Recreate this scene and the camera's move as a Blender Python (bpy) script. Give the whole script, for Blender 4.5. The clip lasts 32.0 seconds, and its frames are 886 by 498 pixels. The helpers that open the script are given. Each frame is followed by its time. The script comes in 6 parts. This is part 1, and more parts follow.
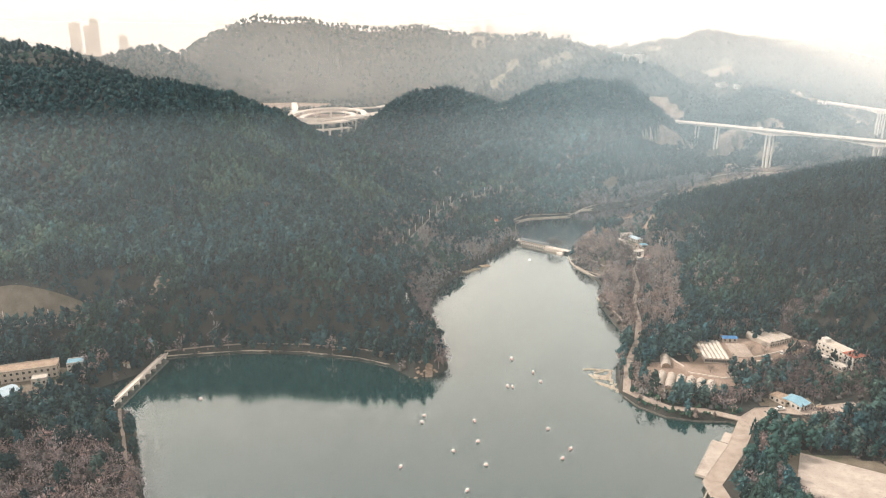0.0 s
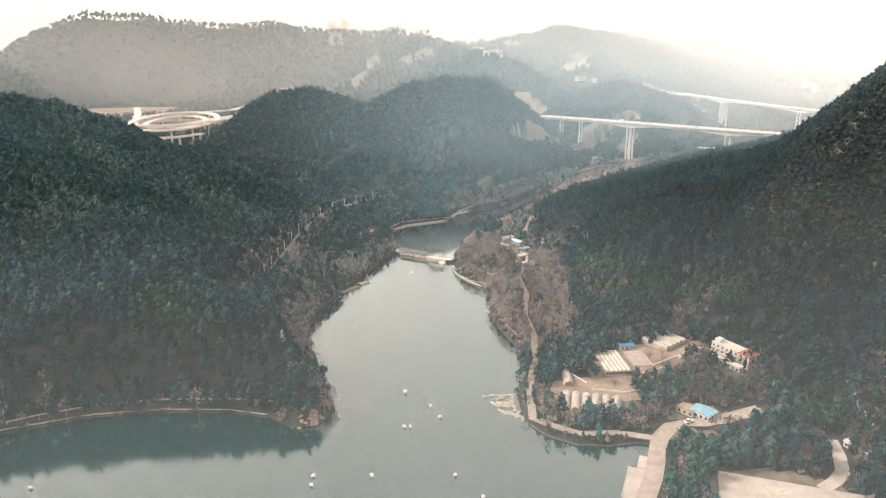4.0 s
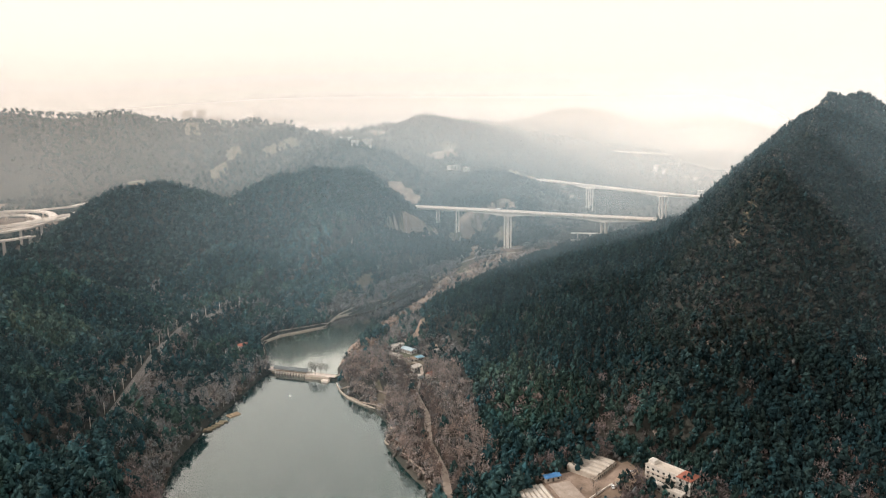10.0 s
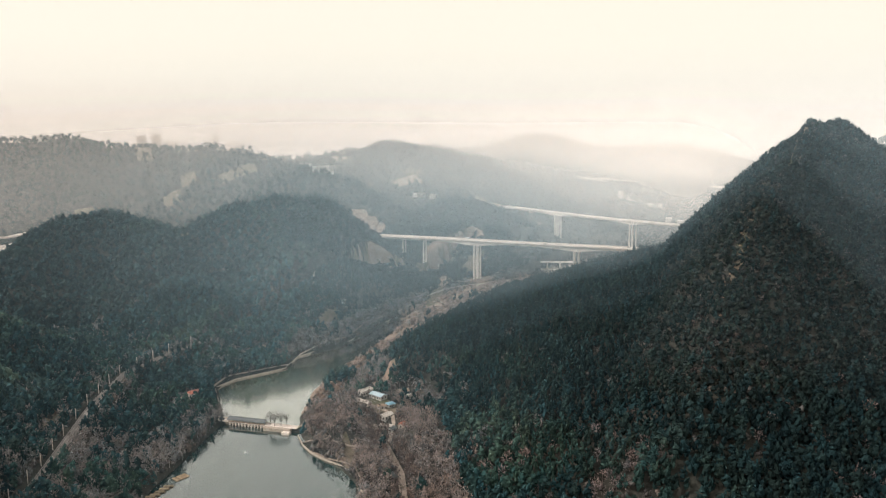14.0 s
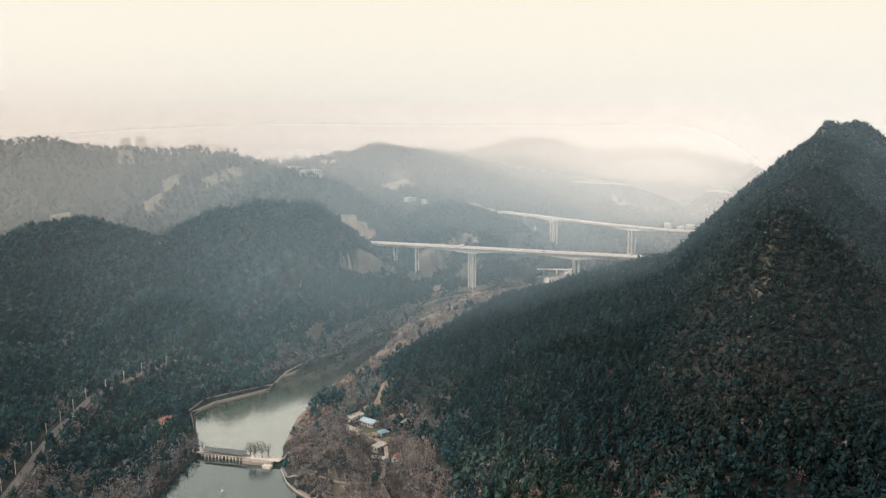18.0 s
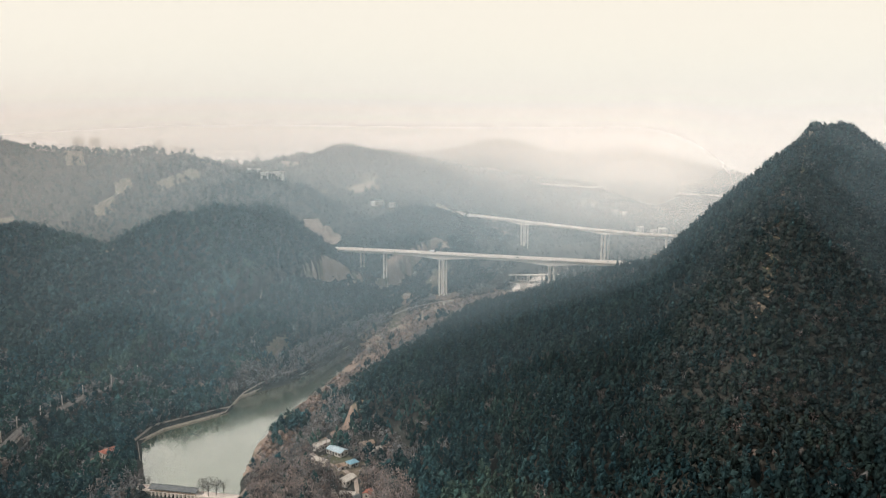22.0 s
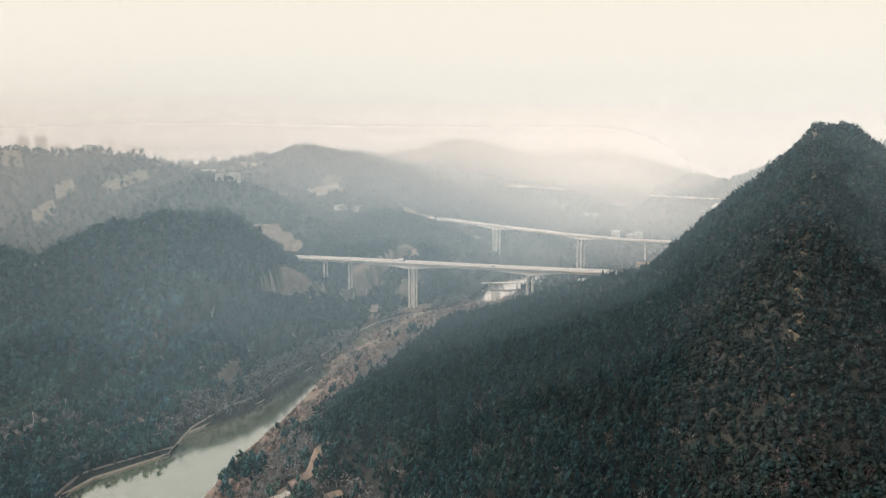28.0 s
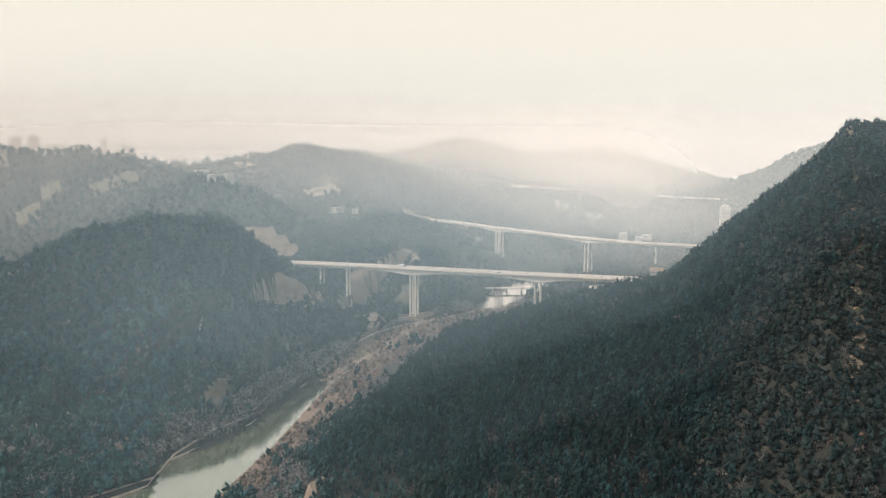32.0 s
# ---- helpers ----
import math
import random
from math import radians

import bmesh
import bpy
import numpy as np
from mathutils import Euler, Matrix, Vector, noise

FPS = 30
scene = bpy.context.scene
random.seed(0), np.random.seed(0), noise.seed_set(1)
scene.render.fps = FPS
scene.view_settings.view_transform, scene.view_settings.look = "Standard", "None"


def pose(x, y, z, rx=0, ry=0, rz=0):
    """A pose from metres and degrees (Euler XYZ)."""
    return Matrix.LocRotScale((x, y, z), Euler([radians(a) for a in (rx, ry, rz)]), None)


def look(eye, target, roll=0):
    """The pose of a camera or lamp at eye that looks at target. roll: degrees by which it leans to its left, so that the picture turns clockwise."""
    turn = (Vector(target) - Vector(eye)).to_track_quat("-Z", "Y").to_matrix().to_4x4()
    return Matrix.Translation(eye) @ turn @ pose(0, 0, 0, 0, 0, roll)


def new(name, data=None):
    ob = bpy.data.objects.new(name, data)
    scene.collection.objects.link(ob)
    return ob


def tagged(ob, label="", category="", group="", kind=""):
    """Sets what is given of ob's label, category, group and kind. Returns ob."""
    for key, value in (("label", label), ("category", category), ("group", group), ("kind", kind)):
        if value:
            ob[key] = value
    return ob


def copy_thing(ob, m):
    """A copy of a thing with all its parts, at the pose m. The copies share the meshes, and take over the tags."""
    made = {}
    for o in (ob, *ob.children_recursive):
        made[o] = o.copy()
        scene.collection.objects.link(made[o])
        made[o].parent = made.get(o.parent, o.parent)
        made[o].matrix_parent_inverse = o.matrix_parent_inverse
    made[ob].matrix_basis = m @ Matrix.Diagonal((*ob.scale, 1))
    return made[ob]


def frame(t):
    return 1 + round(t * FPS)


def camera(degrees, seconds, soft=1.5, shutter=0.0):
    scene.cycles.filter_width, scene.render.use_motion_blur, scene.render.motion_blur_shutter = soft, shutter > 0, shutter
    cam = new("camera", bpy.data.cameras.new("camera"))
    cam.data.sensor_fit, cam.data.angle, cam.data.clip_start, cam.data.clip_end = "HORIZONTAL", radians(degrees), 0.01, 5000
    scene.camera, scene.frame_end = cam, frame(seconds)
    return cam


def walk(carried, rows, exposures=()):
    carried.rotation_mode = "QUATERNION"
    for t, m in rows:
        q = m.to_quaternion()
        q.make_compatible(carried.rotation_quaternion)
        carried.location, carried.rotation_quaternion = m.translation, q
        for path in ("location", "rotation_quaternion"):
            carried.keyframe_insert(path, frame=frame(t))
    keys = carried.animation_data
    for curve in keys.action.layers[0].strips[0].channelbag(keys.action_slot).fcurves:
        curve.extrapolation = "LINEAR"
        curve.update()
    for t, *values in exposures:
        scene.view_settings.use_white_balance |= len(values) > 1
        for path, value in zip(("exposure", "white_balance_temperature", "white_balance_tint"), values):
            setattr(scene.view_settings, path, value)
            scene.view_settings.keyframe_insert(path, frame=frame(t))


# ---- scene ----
cam = camera(64.96, 32.0, 1.2)
PATH = [
    (0.0, pose(0.00, 0.00, 201.25, 73.473, -0.414, 0.123)),
    (0.5, pose(-0.72, 6.29, 201.57, 73.442, -0.413, -0.170)),
    (1.0, pose(-1.43, 12.61, 201.91, 73.379, -0.402, -1.529)),
    (1.5, pose(-2.20, 18.96, 202.22, 73.308, -0.256, -4.826)),
    (2.0, pose(-2.89, 25.30, 202.49, 73.283, -0.168, -5.675)),
    (2.5, pose(-3.42, 31.64, 202.75, 73.270, -0.094, -6.199)),
    (3.0, pose(-3.86, 37.86, 202.98, 73.246, -0.042, -7.356)),
    (3.5, pose(-4.24, 43.97, 203.25, 73.201, 0.015, -9.019)),
    (4.0, pose(-4.53, 49.98, 203.56, 73.151, 0.141, -11.276)),
    (4.5, pose(-4.80, 55.96, 203.90, 73.120, 0.240, -13.219)),
    (6.5, pose(-5.55, 81.11, 204.73, 73.499, 0.166, -15.517)),
    (7.0, pose(-5.03, 87.18, 204.82, 74.071, 0.195, -15.533)),
    (7.5, pose(-4.38, 93.32, 204.92, 74.669, 0.181, -15.728)),
    (8.0, pose(-3.69, 99.48, 205.03, 75.625, 0.200, -16.836)),
    (8.5, pose(-3.09, 105.61, 205.14, 76.719, 0.292, -18.502)),
    (9.0, pose(-2.49, 111.64, 205.36, 77.828, 0.266, -19.870)),
    (9.5, pose(-1.86, 117.51, 205.70, 78.913, 0.272, -21.106)),
    (10.0, pose(-1.20, 123.32, 206.02, 80.006, 0.269, -22.468)),
    (10.5, pose(-0.51, 129.08, 206.24, 81.174, 0.291, -23.940)),
    (11.0, pose(0.33, 134.81, 206.34, 81.708, 0.262, -24.502)),
    (11.5, pose(1.38, 140.58, 206.39, 81.799, 0.206, -24.558)),
    (12.0, pose(2.51, 146.37, 206.44, 81.866, 0.210, -25.016)),
    (12.5, pose(3.74, 152.19, 206.48, 81.911, 0.181, -25.314)),
    (13.0, pose(5.16, 158.11, 206.40, 81.986, 0.183, -25.527)),
    (13.5, pose(6.77, 164.19, 206.31, 82.037, 0.129, -25.635)),
    (14.0, pose(8.54, 170.23, 206.21, 82.091, 0.102, -25.698)),
    (14.5, pose(10.33, 176.21, 206.18, 82.138, 0.113, -25.814)),
    (16.5, pose(17.48, 199.14, 206.52, 82.233, 0.066, -26.150)),
    (17.0, pose(19.78, 204.89, 206.59, 82.263, 0.029, -26.216)),
    (17.5, pose(22.00, 210.47, 206.69, 82.300, -0.008, -26.299)),
    (18.0, pose(24.02, 215.89, 206.78, 82.324, 0.038, -26.583)),
    (18.5, pose(25.90, 221.26, 206.85, 82.347, 0.036, -26.926)),
    (19.0, pose(27.67, 226.65, 206.86, 82.382, -0.053, -27.289)),
    (19.5, pose(29.32, 232.04, 206.83, 82.384, -0.020, -27.947)),
    (20.0, pose(30.96, 237.46, 206.79, 82.407, -0.076, -28.144)),
    (20.5, pose(32.59, 242.93, 206.71, 82.445, -0.122, -28.440)),
    (21.0, pose(34.24, 248.23, 206.56, 82.458, -0.089, -29.019)),
    (21.5, pose(36.06, 253.53, 206.48, 82.482, -0.086, -29.422)),
    (22.0, pose(38.07, 258.86, 206.49, 82.482, -0.085, -29.514)),
    (22.5, pose(40.12, 264.15, 206.59, 82.507, -0.090, -29.782)),
    (23.0, pose(42.01, 269.31, 206.68, 82.471, -0.054, -31.964)),
    (23.5, pose(43.85, 274.44, 206.78, 82.494, -0.035, -32.115)),
    (24.0, pose(45.67, 279.54, 206.88, 82.522, -0.077, -32.171)),
    (24.5, pose(47.42, 284.68, 207.02, 82.543, -0.170, -32.228)),
    (25.0, pose(49.21, 289.88, 207.21, 82.538, -0.210, -32.299)),
    (25.5, pose(51.06, 295.11, 207.42, 82.549, -0.147, -32.383)),
    (27.5, pose(60.66, 316.28, 208.19, 82.505, -0.216, -32.555)),
    (28.0, pose(63.38, 321.97, 208.25, 82.496, -0.211, -32.572)),
    (28.5, pose(66.14, 327.64, 208.27, 82.471, -0.232, -32.599)),
    (29.0, pose(68.90, 333.21, 208.26, 82.455, -0.237, -32.610)),
    (29.5, pose(71.62, 338.66, 208.29, 82.460, -0.235, -32.619)),
    (30.0, pose(74.20, 343.96, 208.34, 82.451, -0.216, -32.630)),
    (30.5, pose(76.57, 349.16, 208.43, 82.466, -0.212, -32.660)),
    (31.0, pose(78.73, 354.21, 208.62, 82.450, -0.189, -32.699)),
    (31.5, pose(80.81, 359.19, 208.88, 82.438, -0.174, -32.733)),
    (32.0, pose(82.89, 364.16, 209.18, 82.438, -0.149, -32.777)),
]
walk(cam, PATH, exposures=[(0.0, 0.82, 6750, 12), (4.0, 0.82, 6750, 12), (7.0, 0.6, 6700, 11), (10.0, 0.36, 6600, 11), (14.0, 0.2, 6550, 10), (22.0, 0.1, 6500, 10), (32.0, 0.08, 6500, 10)])

# ---- sky and sun ----
world = bpy.data.worlds.new("hazy_sky")
scene.world = world
world.use_nodes = True
wn = world.node_tree
wn.nodes.clear()
sky = wn.nodes.new("ShaderNodeTexSky")
sky.sky_type, sky.sun_disc = "NISHITA", False
sky.sun_elevation, sky.sun_rotation = radians(40), radians(-72)
sky.air_density, sky.dust_density, sky.ozone_density = 1.0, 2.0, 1.0
sky_bg = wn.nodes.new("ShaderNodeBackground")
sky_bg.inputs[1].default_value = 0.15
mist_bg = wn.nodes.new("ShaderNodeBackground")
mist_bg.inputs[1].default_value = 0.88
mist_low, mist_tone = wn.nodes.new("ShaderNodeMapRange"), wn.nodes.new("ShaderNodeMix")
mist_low.interpolation_type, mist_tone.data_type = "SMOOTHSTEP", "RGBA"
mist_low.inputs[1].default_value, mist_low.inputs[2].default_value = -0.01, 0.15
mist_tone.inputs[6].default_value, mist_tone.inputs[7].default_value = (0.90, 0.80, 0.72, 1), (1.04, 0.965, 0.83, 1)
sky_add = wn.nodes.new("ShaderNodeMixShader")
sky_mix = sky_add.inputs[0]
sky_at, sky_z, sky_fade = wn.nodes.new("ShaderNodeTexCoord"), wn.nodes.new("ShaderNodeSeparateXYZ"), wn.nodes.new("ShaderNodeMapRange")
sky_fade.interpolation_type = "SMOOTHSTEP"
sky_fade.inputs[1].default_value, sky_fade.inputs[2].default_value = 0.3, 0.9
sky_fade.inputs[3].default_value, sky_fade.inputs[4].default_value = 0.98, 0.6
wn.links.new(sky_at.outputs["Generated"], sky_z.inputs[0])
wn.links.new(sky_z.outputs[2], sky_fade.inputs[0])
wn.links.new(sky_z.outputs[2], mist_low.inputs[0])
wn.links.new(mist_low.outputs[0], mist_tone.inputs[0])
wn.links.new(mist_tone.outputs[2], mist_bg.inputs[0])
wn.links.new(sky_fade.outputs[0], sky_mix)
sky_out = wn.nodes.new("ShaderNodeOutputWorld")
wn.links.new(sky.outputs[0], sky_bg.inputs[0])
wn.links.new(sky_bg.outputs[0], sky_add.inputs[1])
wn.links.new(mist_bg.outputs[0], sky_add.inputs[2])
wn.links.new(sky_add.outputs[0], sky_out.inputs[0])
sun_data = bpy.data.lights.new("sun", "SUN")
sun_data.energy, sun_data.angle, sun_data.color = 2.5, radians(10), (1.0, 0.93, 0.85)
sun = new("sun", sun_data)
sun.matrix_world = look((-475, 154, 420), (0, 0, 0))


# ---- materials ----
def surface(name, low, high, size, rough=0.9, bump=0.3, fine=6.0, third=None, metal=0.0, tint=None, piece=0.0, sheen=0.3):
    """Two-scale mottled surface; size in metres of the large blotches; third: colour of rarer stains; tint: name of a tint attribute."""
    m = bpy.data.materials.new(name)
    m.use_nodes = True
    nt = m.node_tree
    bsdf = nt.nodes["Principled BSDF"]
    geo = nt.nodes.new("ShaderNodeNewGeometry")

    def noise_at(scale, detail):
        n = nt.nodes.new("ShaderNodeTexNoise")
        n.inputs["Scale"].default_value, n.inputs["Detail"].default_value = scale, detail
        nt.links.new(geo.outputs["Position"], n.inputs["Vector"])
        return n.outputs[0]

    def blend(fac, a, b):
        x = nt.nodes.new("ShaderNodeMix")
        x.data_type = "RGBA"
        for sock, v in ((x.inputs[0], fac), (x.inputs[6], a), (x.inputs[7], b)):
            if isinstance(v, (tuple, list)):
                sock.default_value = (*v[:3], 1)
            elif isinstance(v, float):
                sock.default_value = v
            else:
                nt.links.new(v, sock)
        return x.outputs[2]

    def stretch(v, lo, hi):
        r = nt.nodes.new("ShaderNodeMapRange")
        r.inputs[1].default_value, r.inputs[2].default_value = lo, hi
        nt.links.new(v, r.inputs[0])
        return r.outputs[0]

    big, small = noise_at(1.0 / size, 3), noise_at(fine / size, 4)
    col = blend(stretch(big, 0.35, 0.65), low, high)
    dark = tuple(c * 0.62 for c in low)
    col = blend(stretch(small, 0.5, 0.85), col, dark)
    if third:
        col = blend(stretch(noise_at(0.37 / size, 4), 0.55, 0.7), col, third)
    if tint:
        at = nt.nodes.new("ShaderNodeAttribute")
        at.attribute_name = tint
        mul = nt.nodes.new("ShaderNodeMix")
        mul.data_type, mul.blend_type = "RGBA", "MULTIPLY"
        mul.inputs[0].default_value = 1.0
        nt.links.new(col, mul.inputs[6])
        nt.links.new(at.outputs["Color"], mul.inputs[7])
        col = mul.outputs[2]
    if piece:
        info = nt.nodes.new("ShaderNodeObjectInfo")
        hue = nt.nodes.new("ShaderNodeHueSaturation")
        nt.links.new(col, hue.inputs["Color"])
        r = nt.nodes.new("ShaderNodeMapRange")
        r.inputs[3].default_value, r.inputs[4].default_value = 1 - piece, 1 + piece
        nt.links.new(info.outputs["Random"], r.inputs[0])
        nt.links.new(r.outputs[0], hue.inputs["Value"])
        col = hue.outputs[0]
    nt.links.new(col, bsdf.inputs["Base Color"])
    bsdf.inputs["Roughness"].default_value, bsdf.inputs["Metallic"].default_value = rough, metal
    bsdf.inputs["Specular IOR Level"].default_value = sheen
    if bump:
        b = nt.nodes.new("ShaderNodeBump")
        b.inputs["Strength"].default_value, b.inputs["Distance"].default_value = bump, size / fine * 0.3
        nt.links.new(small, b.inputs["Height"])
        nt.links.new(b.outputs[0], bsdf.inputs["Normal"])
    return m


M_LITTER = surface("forest_floor", (0.034, 0.036, 0.031), (0.056, 0.055, 0.049), 14, fine=12, third=(0.07, 0.063, 0.054), sheen=0.1)
M_GRASS = surface("dry_grass", (0.13, 0.108, 0.08), (0.20, 0.165, 0.128), 9, fine=14, third=(0.08, 0.088, 0.055), sheen=0.1)
M_SOIL = surface("bare_soil", (0.21, 0.15, 0.115), (0.30, 0.225, 0.18), 12, fine=10, third=(0.14, 0.10, 0.07))
M_LEAF = surface("evergreen_leaves", (0.018, 0.045, 0.050), (0.036, 0.080, 0.084), 3.0, rough=0.85, bump=0.6, fine=5, tint="tint", sheen=0.1)
M_TWIG = surface("bare_twigs", (0.105, 0.099, 0.098), (0.18, 0.168, 0.165), 4.0, rough=0.95, bump=0.0, fine=5, tint="tint", sheen=0.1)
M_BARK = surface("bark", (0.075, 0.06, 0.048), (0.13, 0.105, 0.085), 1.2, fine=8)
M_CONC = surface("pale_concrete", (0.68, 0.59, 0.53), (0.80, 0.71, 0.64), 7, rough=0.85, bump=0.15, fine=9, third=(0.50, 0.43, 0.38))
M_DECK = surface("road_deck", (0.50, 0.43, 0.38), (0.60, 0.52, 0.46), 10, rough=0.9, bump=0.1, fine=8)
M_DARKSTONE = surface("dark_bank_stone", (0.085, 0.075, 0.066), (0.14, 0.125, 0.11), 2, rough=0.9, bump=0.5, fine=5)
M_PLAZA = surface("pale_paving", (0.36, 0.305, 0.265), (0.45, 0.39, 0.34), 9, rough=0.9, bump=0.1, fine=8, third=(0.30, 0.25, 0.215))
M_PATH = surface("paved_path", (0.30, 0.24, 0.20), (0.39, 0.325, 0.275), 4, rough=0.9, bump=0.2, fine=8)
M_ROCK = surface("lake_rock", (0.22, 0.15, 0.11), (0.34, 0.25, 0.19), 3, rough=0.9, bump=0.7, fine=6)


def water_material(name, colour, gloss):
    """Still water: dull depth under a mirror that strengthens at grazing angles; fine ripples."""
    m = bpy.data.materials.new(name)
    m.use_nodes = True
    nt = m.node_tree
    nt.nodes.clear()
    deep, mirror, mix, out = (nt.nodes.new("ShaderNode" + k) for k in ("BsdfDiffuse", "BsdfGlossy", "MixShader", "OutputMaterial"))
    deep.inputs["Color"].default_value = (*colour, 1)
    mirror.inputs["Roughness"].default_value = 0.09
    geo, n, bump = (nt.nodes.new("ShaderNode" + k) for k in ("NewGeometry", "TexNoise", "Bump"))
    n.inputs["Scale"].default_value, n.inputs["Detail"].default_value = 0.6, 3
    nt.links.new(geo.outputs["Position"], n.inputs["Vector"])
    bump.inputs["Strength"].default_value, bump.inputs["Distance"].default_value = 0.03, 0.1
    nt.links.new(n.outputs[0], bump.inputs["Height"])
    nt.links.new(bump.outputs[0], mirror.inputs["Normal"])
    edge, power = nt.nodes.new("ShaderNodeFresnel"), nt.nodes.new("ShaderNodeMath")
    edge.inputs["IOR"].default_value = 1.6
    power.operation, power.use_clamp = "MULTIPLY", True
    power.inputs[1].default_value = gloss
    nt.links.new(edge.outputs[0], power.inputs[0])
    nt.links.new(power.outputs[0], mix.inputs[0])
    nt.links.new(deep.outputs[0], mix.inputs[1])
    nt.links.new(mirror.outputs[0], mix.inputs[2])
    nt.links.new(mix.outputs[0], out.inputs[0])
    return m


M_WATER = water_material("lake_water", (0.008, 0.034, 0.033), 2.7)
M_POND = water_material("pond_water", (0.16, 0.18, 0.115), 3.8)


# ---- the shape of the land ----
LAKE = [(-146, 291), (-163, 328), (-176, 350), (-205, 352), (-212, 372), (-190, 398), (-184, 420), (-165, 424), (-130, 430), (-93, 428),
        (-56, 420), (-34, 410), (-19, 394), (-5, 396), (4, 408), (0, 440), (-8, 480), (-10, 520), (-3, 560), (13, 593), (24, 618),
        (44, 648), (66, 688), (78, 704), (126, 660), (125, 624), (136, 592), (138, 566), (126, 530), (127, 500), (130, 470), (124, 440),
        (110, 400), (106, 378), (114, 361), (126, 349), (140, 345), (160, 344), (164, 334), (144, 306), (126, 286), (95, 210), (20, 120), (-90, 190)]
POND = [(80, 709), (83, 750), (85, 785), (92, 797), (110, 809), (135, 814), (150, 815), (158, 822), (163, 833), (164, 846), (175, 855), (200, 857),
        (220, 866), (240, 882), (264, 902), (288, 925), (312, 951), (333, 953), (326, 934), (302, 909), (280, 882), (255, 853), (233, 828), (214, 809),
        (191, 786), (177, 767), (157, 741), (144, 713), (132, 687), (127, 664)]
POOL = [(600, 1118), (622, 1084), (660, 1096), (706, 1122), (780, 1165), (862, 1218), (930, 1300), (900, 1330), (800, 1290), (700, 1200), (640, 1150)]


def outside(poly, x, y):
    """Distance from a polygon's edge: positive outside it, negative inside."""
    inside, best = np.zeros(x.shape, bool), np.full(x.shape, 1e9)
    for (ax, ay), (bx, by) in zip(poly, poly[1:] + poly[:1]):
        dx, dy = bx - ax, by - ay
        u = np.clip(((x - ax) * dx + (y - ay) * dy) / (dx * dx + dy * dy), 0, 1)
        best = np.minimum(best, np.hypot(x - ax - u * dx, y - ay - u * dy))
        if ay != by:
            inside ^= ((ay > y) != (by > y)) & (x < dx * (y - ay) / dy + ax)
    return np.where(inside, -best, best)


def along(line, x, y):
    """Distance from a line of (x, y, z) and its height at the nearest point."""
    best, level = np.full(x.shape, 1e9), np.zeros(x.shape)
    for (ax, ay, az), (bx, by, bz) in zip(line, line[1:]):
        dx, dy = bx - ax, by - ay
        u = np.clip(((x - ax) * dx + (y - ay) * dy) / (dx * dx + dy * dy), 0, 1)
        d = np.hypot(x - ax - u * dx, y - ay - u * dy)
        level = np.where(d < best, az + u * (bz - az), level)
        best = np.minimum(best, d)
    return best, level


# crest lines (x, y, height), slope of their sides and how round the crest is
PEAK = ([(920, 590, 140), (830, 640, 202), (770, 660, 209), (720, 668, 239), (664, 664, 216), (620, 640, 218), (560, 602, 190), (500, 570, 179), (440, 538, 146), (392, 512, 112), (345, 480, 74), (300, 450, 38), (280, 436, 14)], 1.07, 14)
PEAK_NORTH = ([(664, 664, 235), (635, 700, 157), (618, 760, 108), (600, 830, 56), (580, 890, 38), (530, 930, 22)], 0.83, 20)
PEAK_WEST = ([(620, 640, 133), (560, 640, 109), (481, 614, 104), (425, 628, 90), (360, 650, 67), (290, 685, 48), (225, 712, 23), (175, 722, 7)], 0.35, 30)
NORTH_SPUR = ([(600, 830, 80), (520, 840, 65), (440, 830, 21), (360, 800, 30), (290, 765, -1)], 0.48, 25)
EAST_SIDE = ([(830, 640, 205), (790, 780, 110), (740, 870, 70), (700, 940, 35)], 0.60, 30)
LEFT_HILL = ([(-760, 860, 190), (-560, 830, 178), (-383, 805, 154), (-322, 832, 145), (-266, 852, 135), (-211, 867, 101), (-161, 878, 79), (-135, 882, 70), (-95, 860, 40)], 0.63, 30)
LEFT_SPUR = ([(-322, 832, 142), (-262, 720, 110), (-190, 600, 84), (-120, 520, 62), (-65, 470, 46), (-30, 440, 32), (-8, 416, 12)], 0.46, 18)
LEFT_KNEE = ([(-540, 640, 120), (-400, 560, 78), (-290, 500, 52), (-215, 462, 40), (-180, 445, 20)], 0.50, 16)
NEAR_LEFT = ([(-420, 240, 56), (-300, 262, 34), (-225, 286, 17), (-170, 298, 6)], 0.35, 25)
HILL_A = ([(-190, 1130, 39), (-110, 1165, 62), (-40, 1195, 116), (7, 1205, 124), (50, 1165, 112), (72, 1090, 92), (90, 1000, 60), (110, 930, 34)], 0.81, 25)
HILL_B = ([(64, 1095, 96), (120, 1115, 115), (168, 1135, 128), (230, 1165, 119), (290, 1172, 132), (330, 1160, 92), (362, 1140, 66), (392, 1120, 40)], 1.00, 28)
HILL_B_SPUR = ([(230, 1165, 135), (225, 1060, 89), (205, 960, 48), (215, 915, 26)], 0.62, 30)
CUT_HILL = ([(300, 1230, 131), (340, 1215, 65), (378, 1230, 59), (435, 1275, 61), (586, 1315, 119), (690, 1400, 95), (785, 1480, 68)], 0.54, 40)
BACK_LEFT = ([(-1000, 1180, 205), (-720, 1100, 197), (-540, 970, 184), (-430, 880, 149)], 0.46, 30)
BACK_A = ([(-1200, 1700, 219), (-800, 1660, 154), (-631, 1592, 184), (-520, 1640, 150)], 0.49, 40)
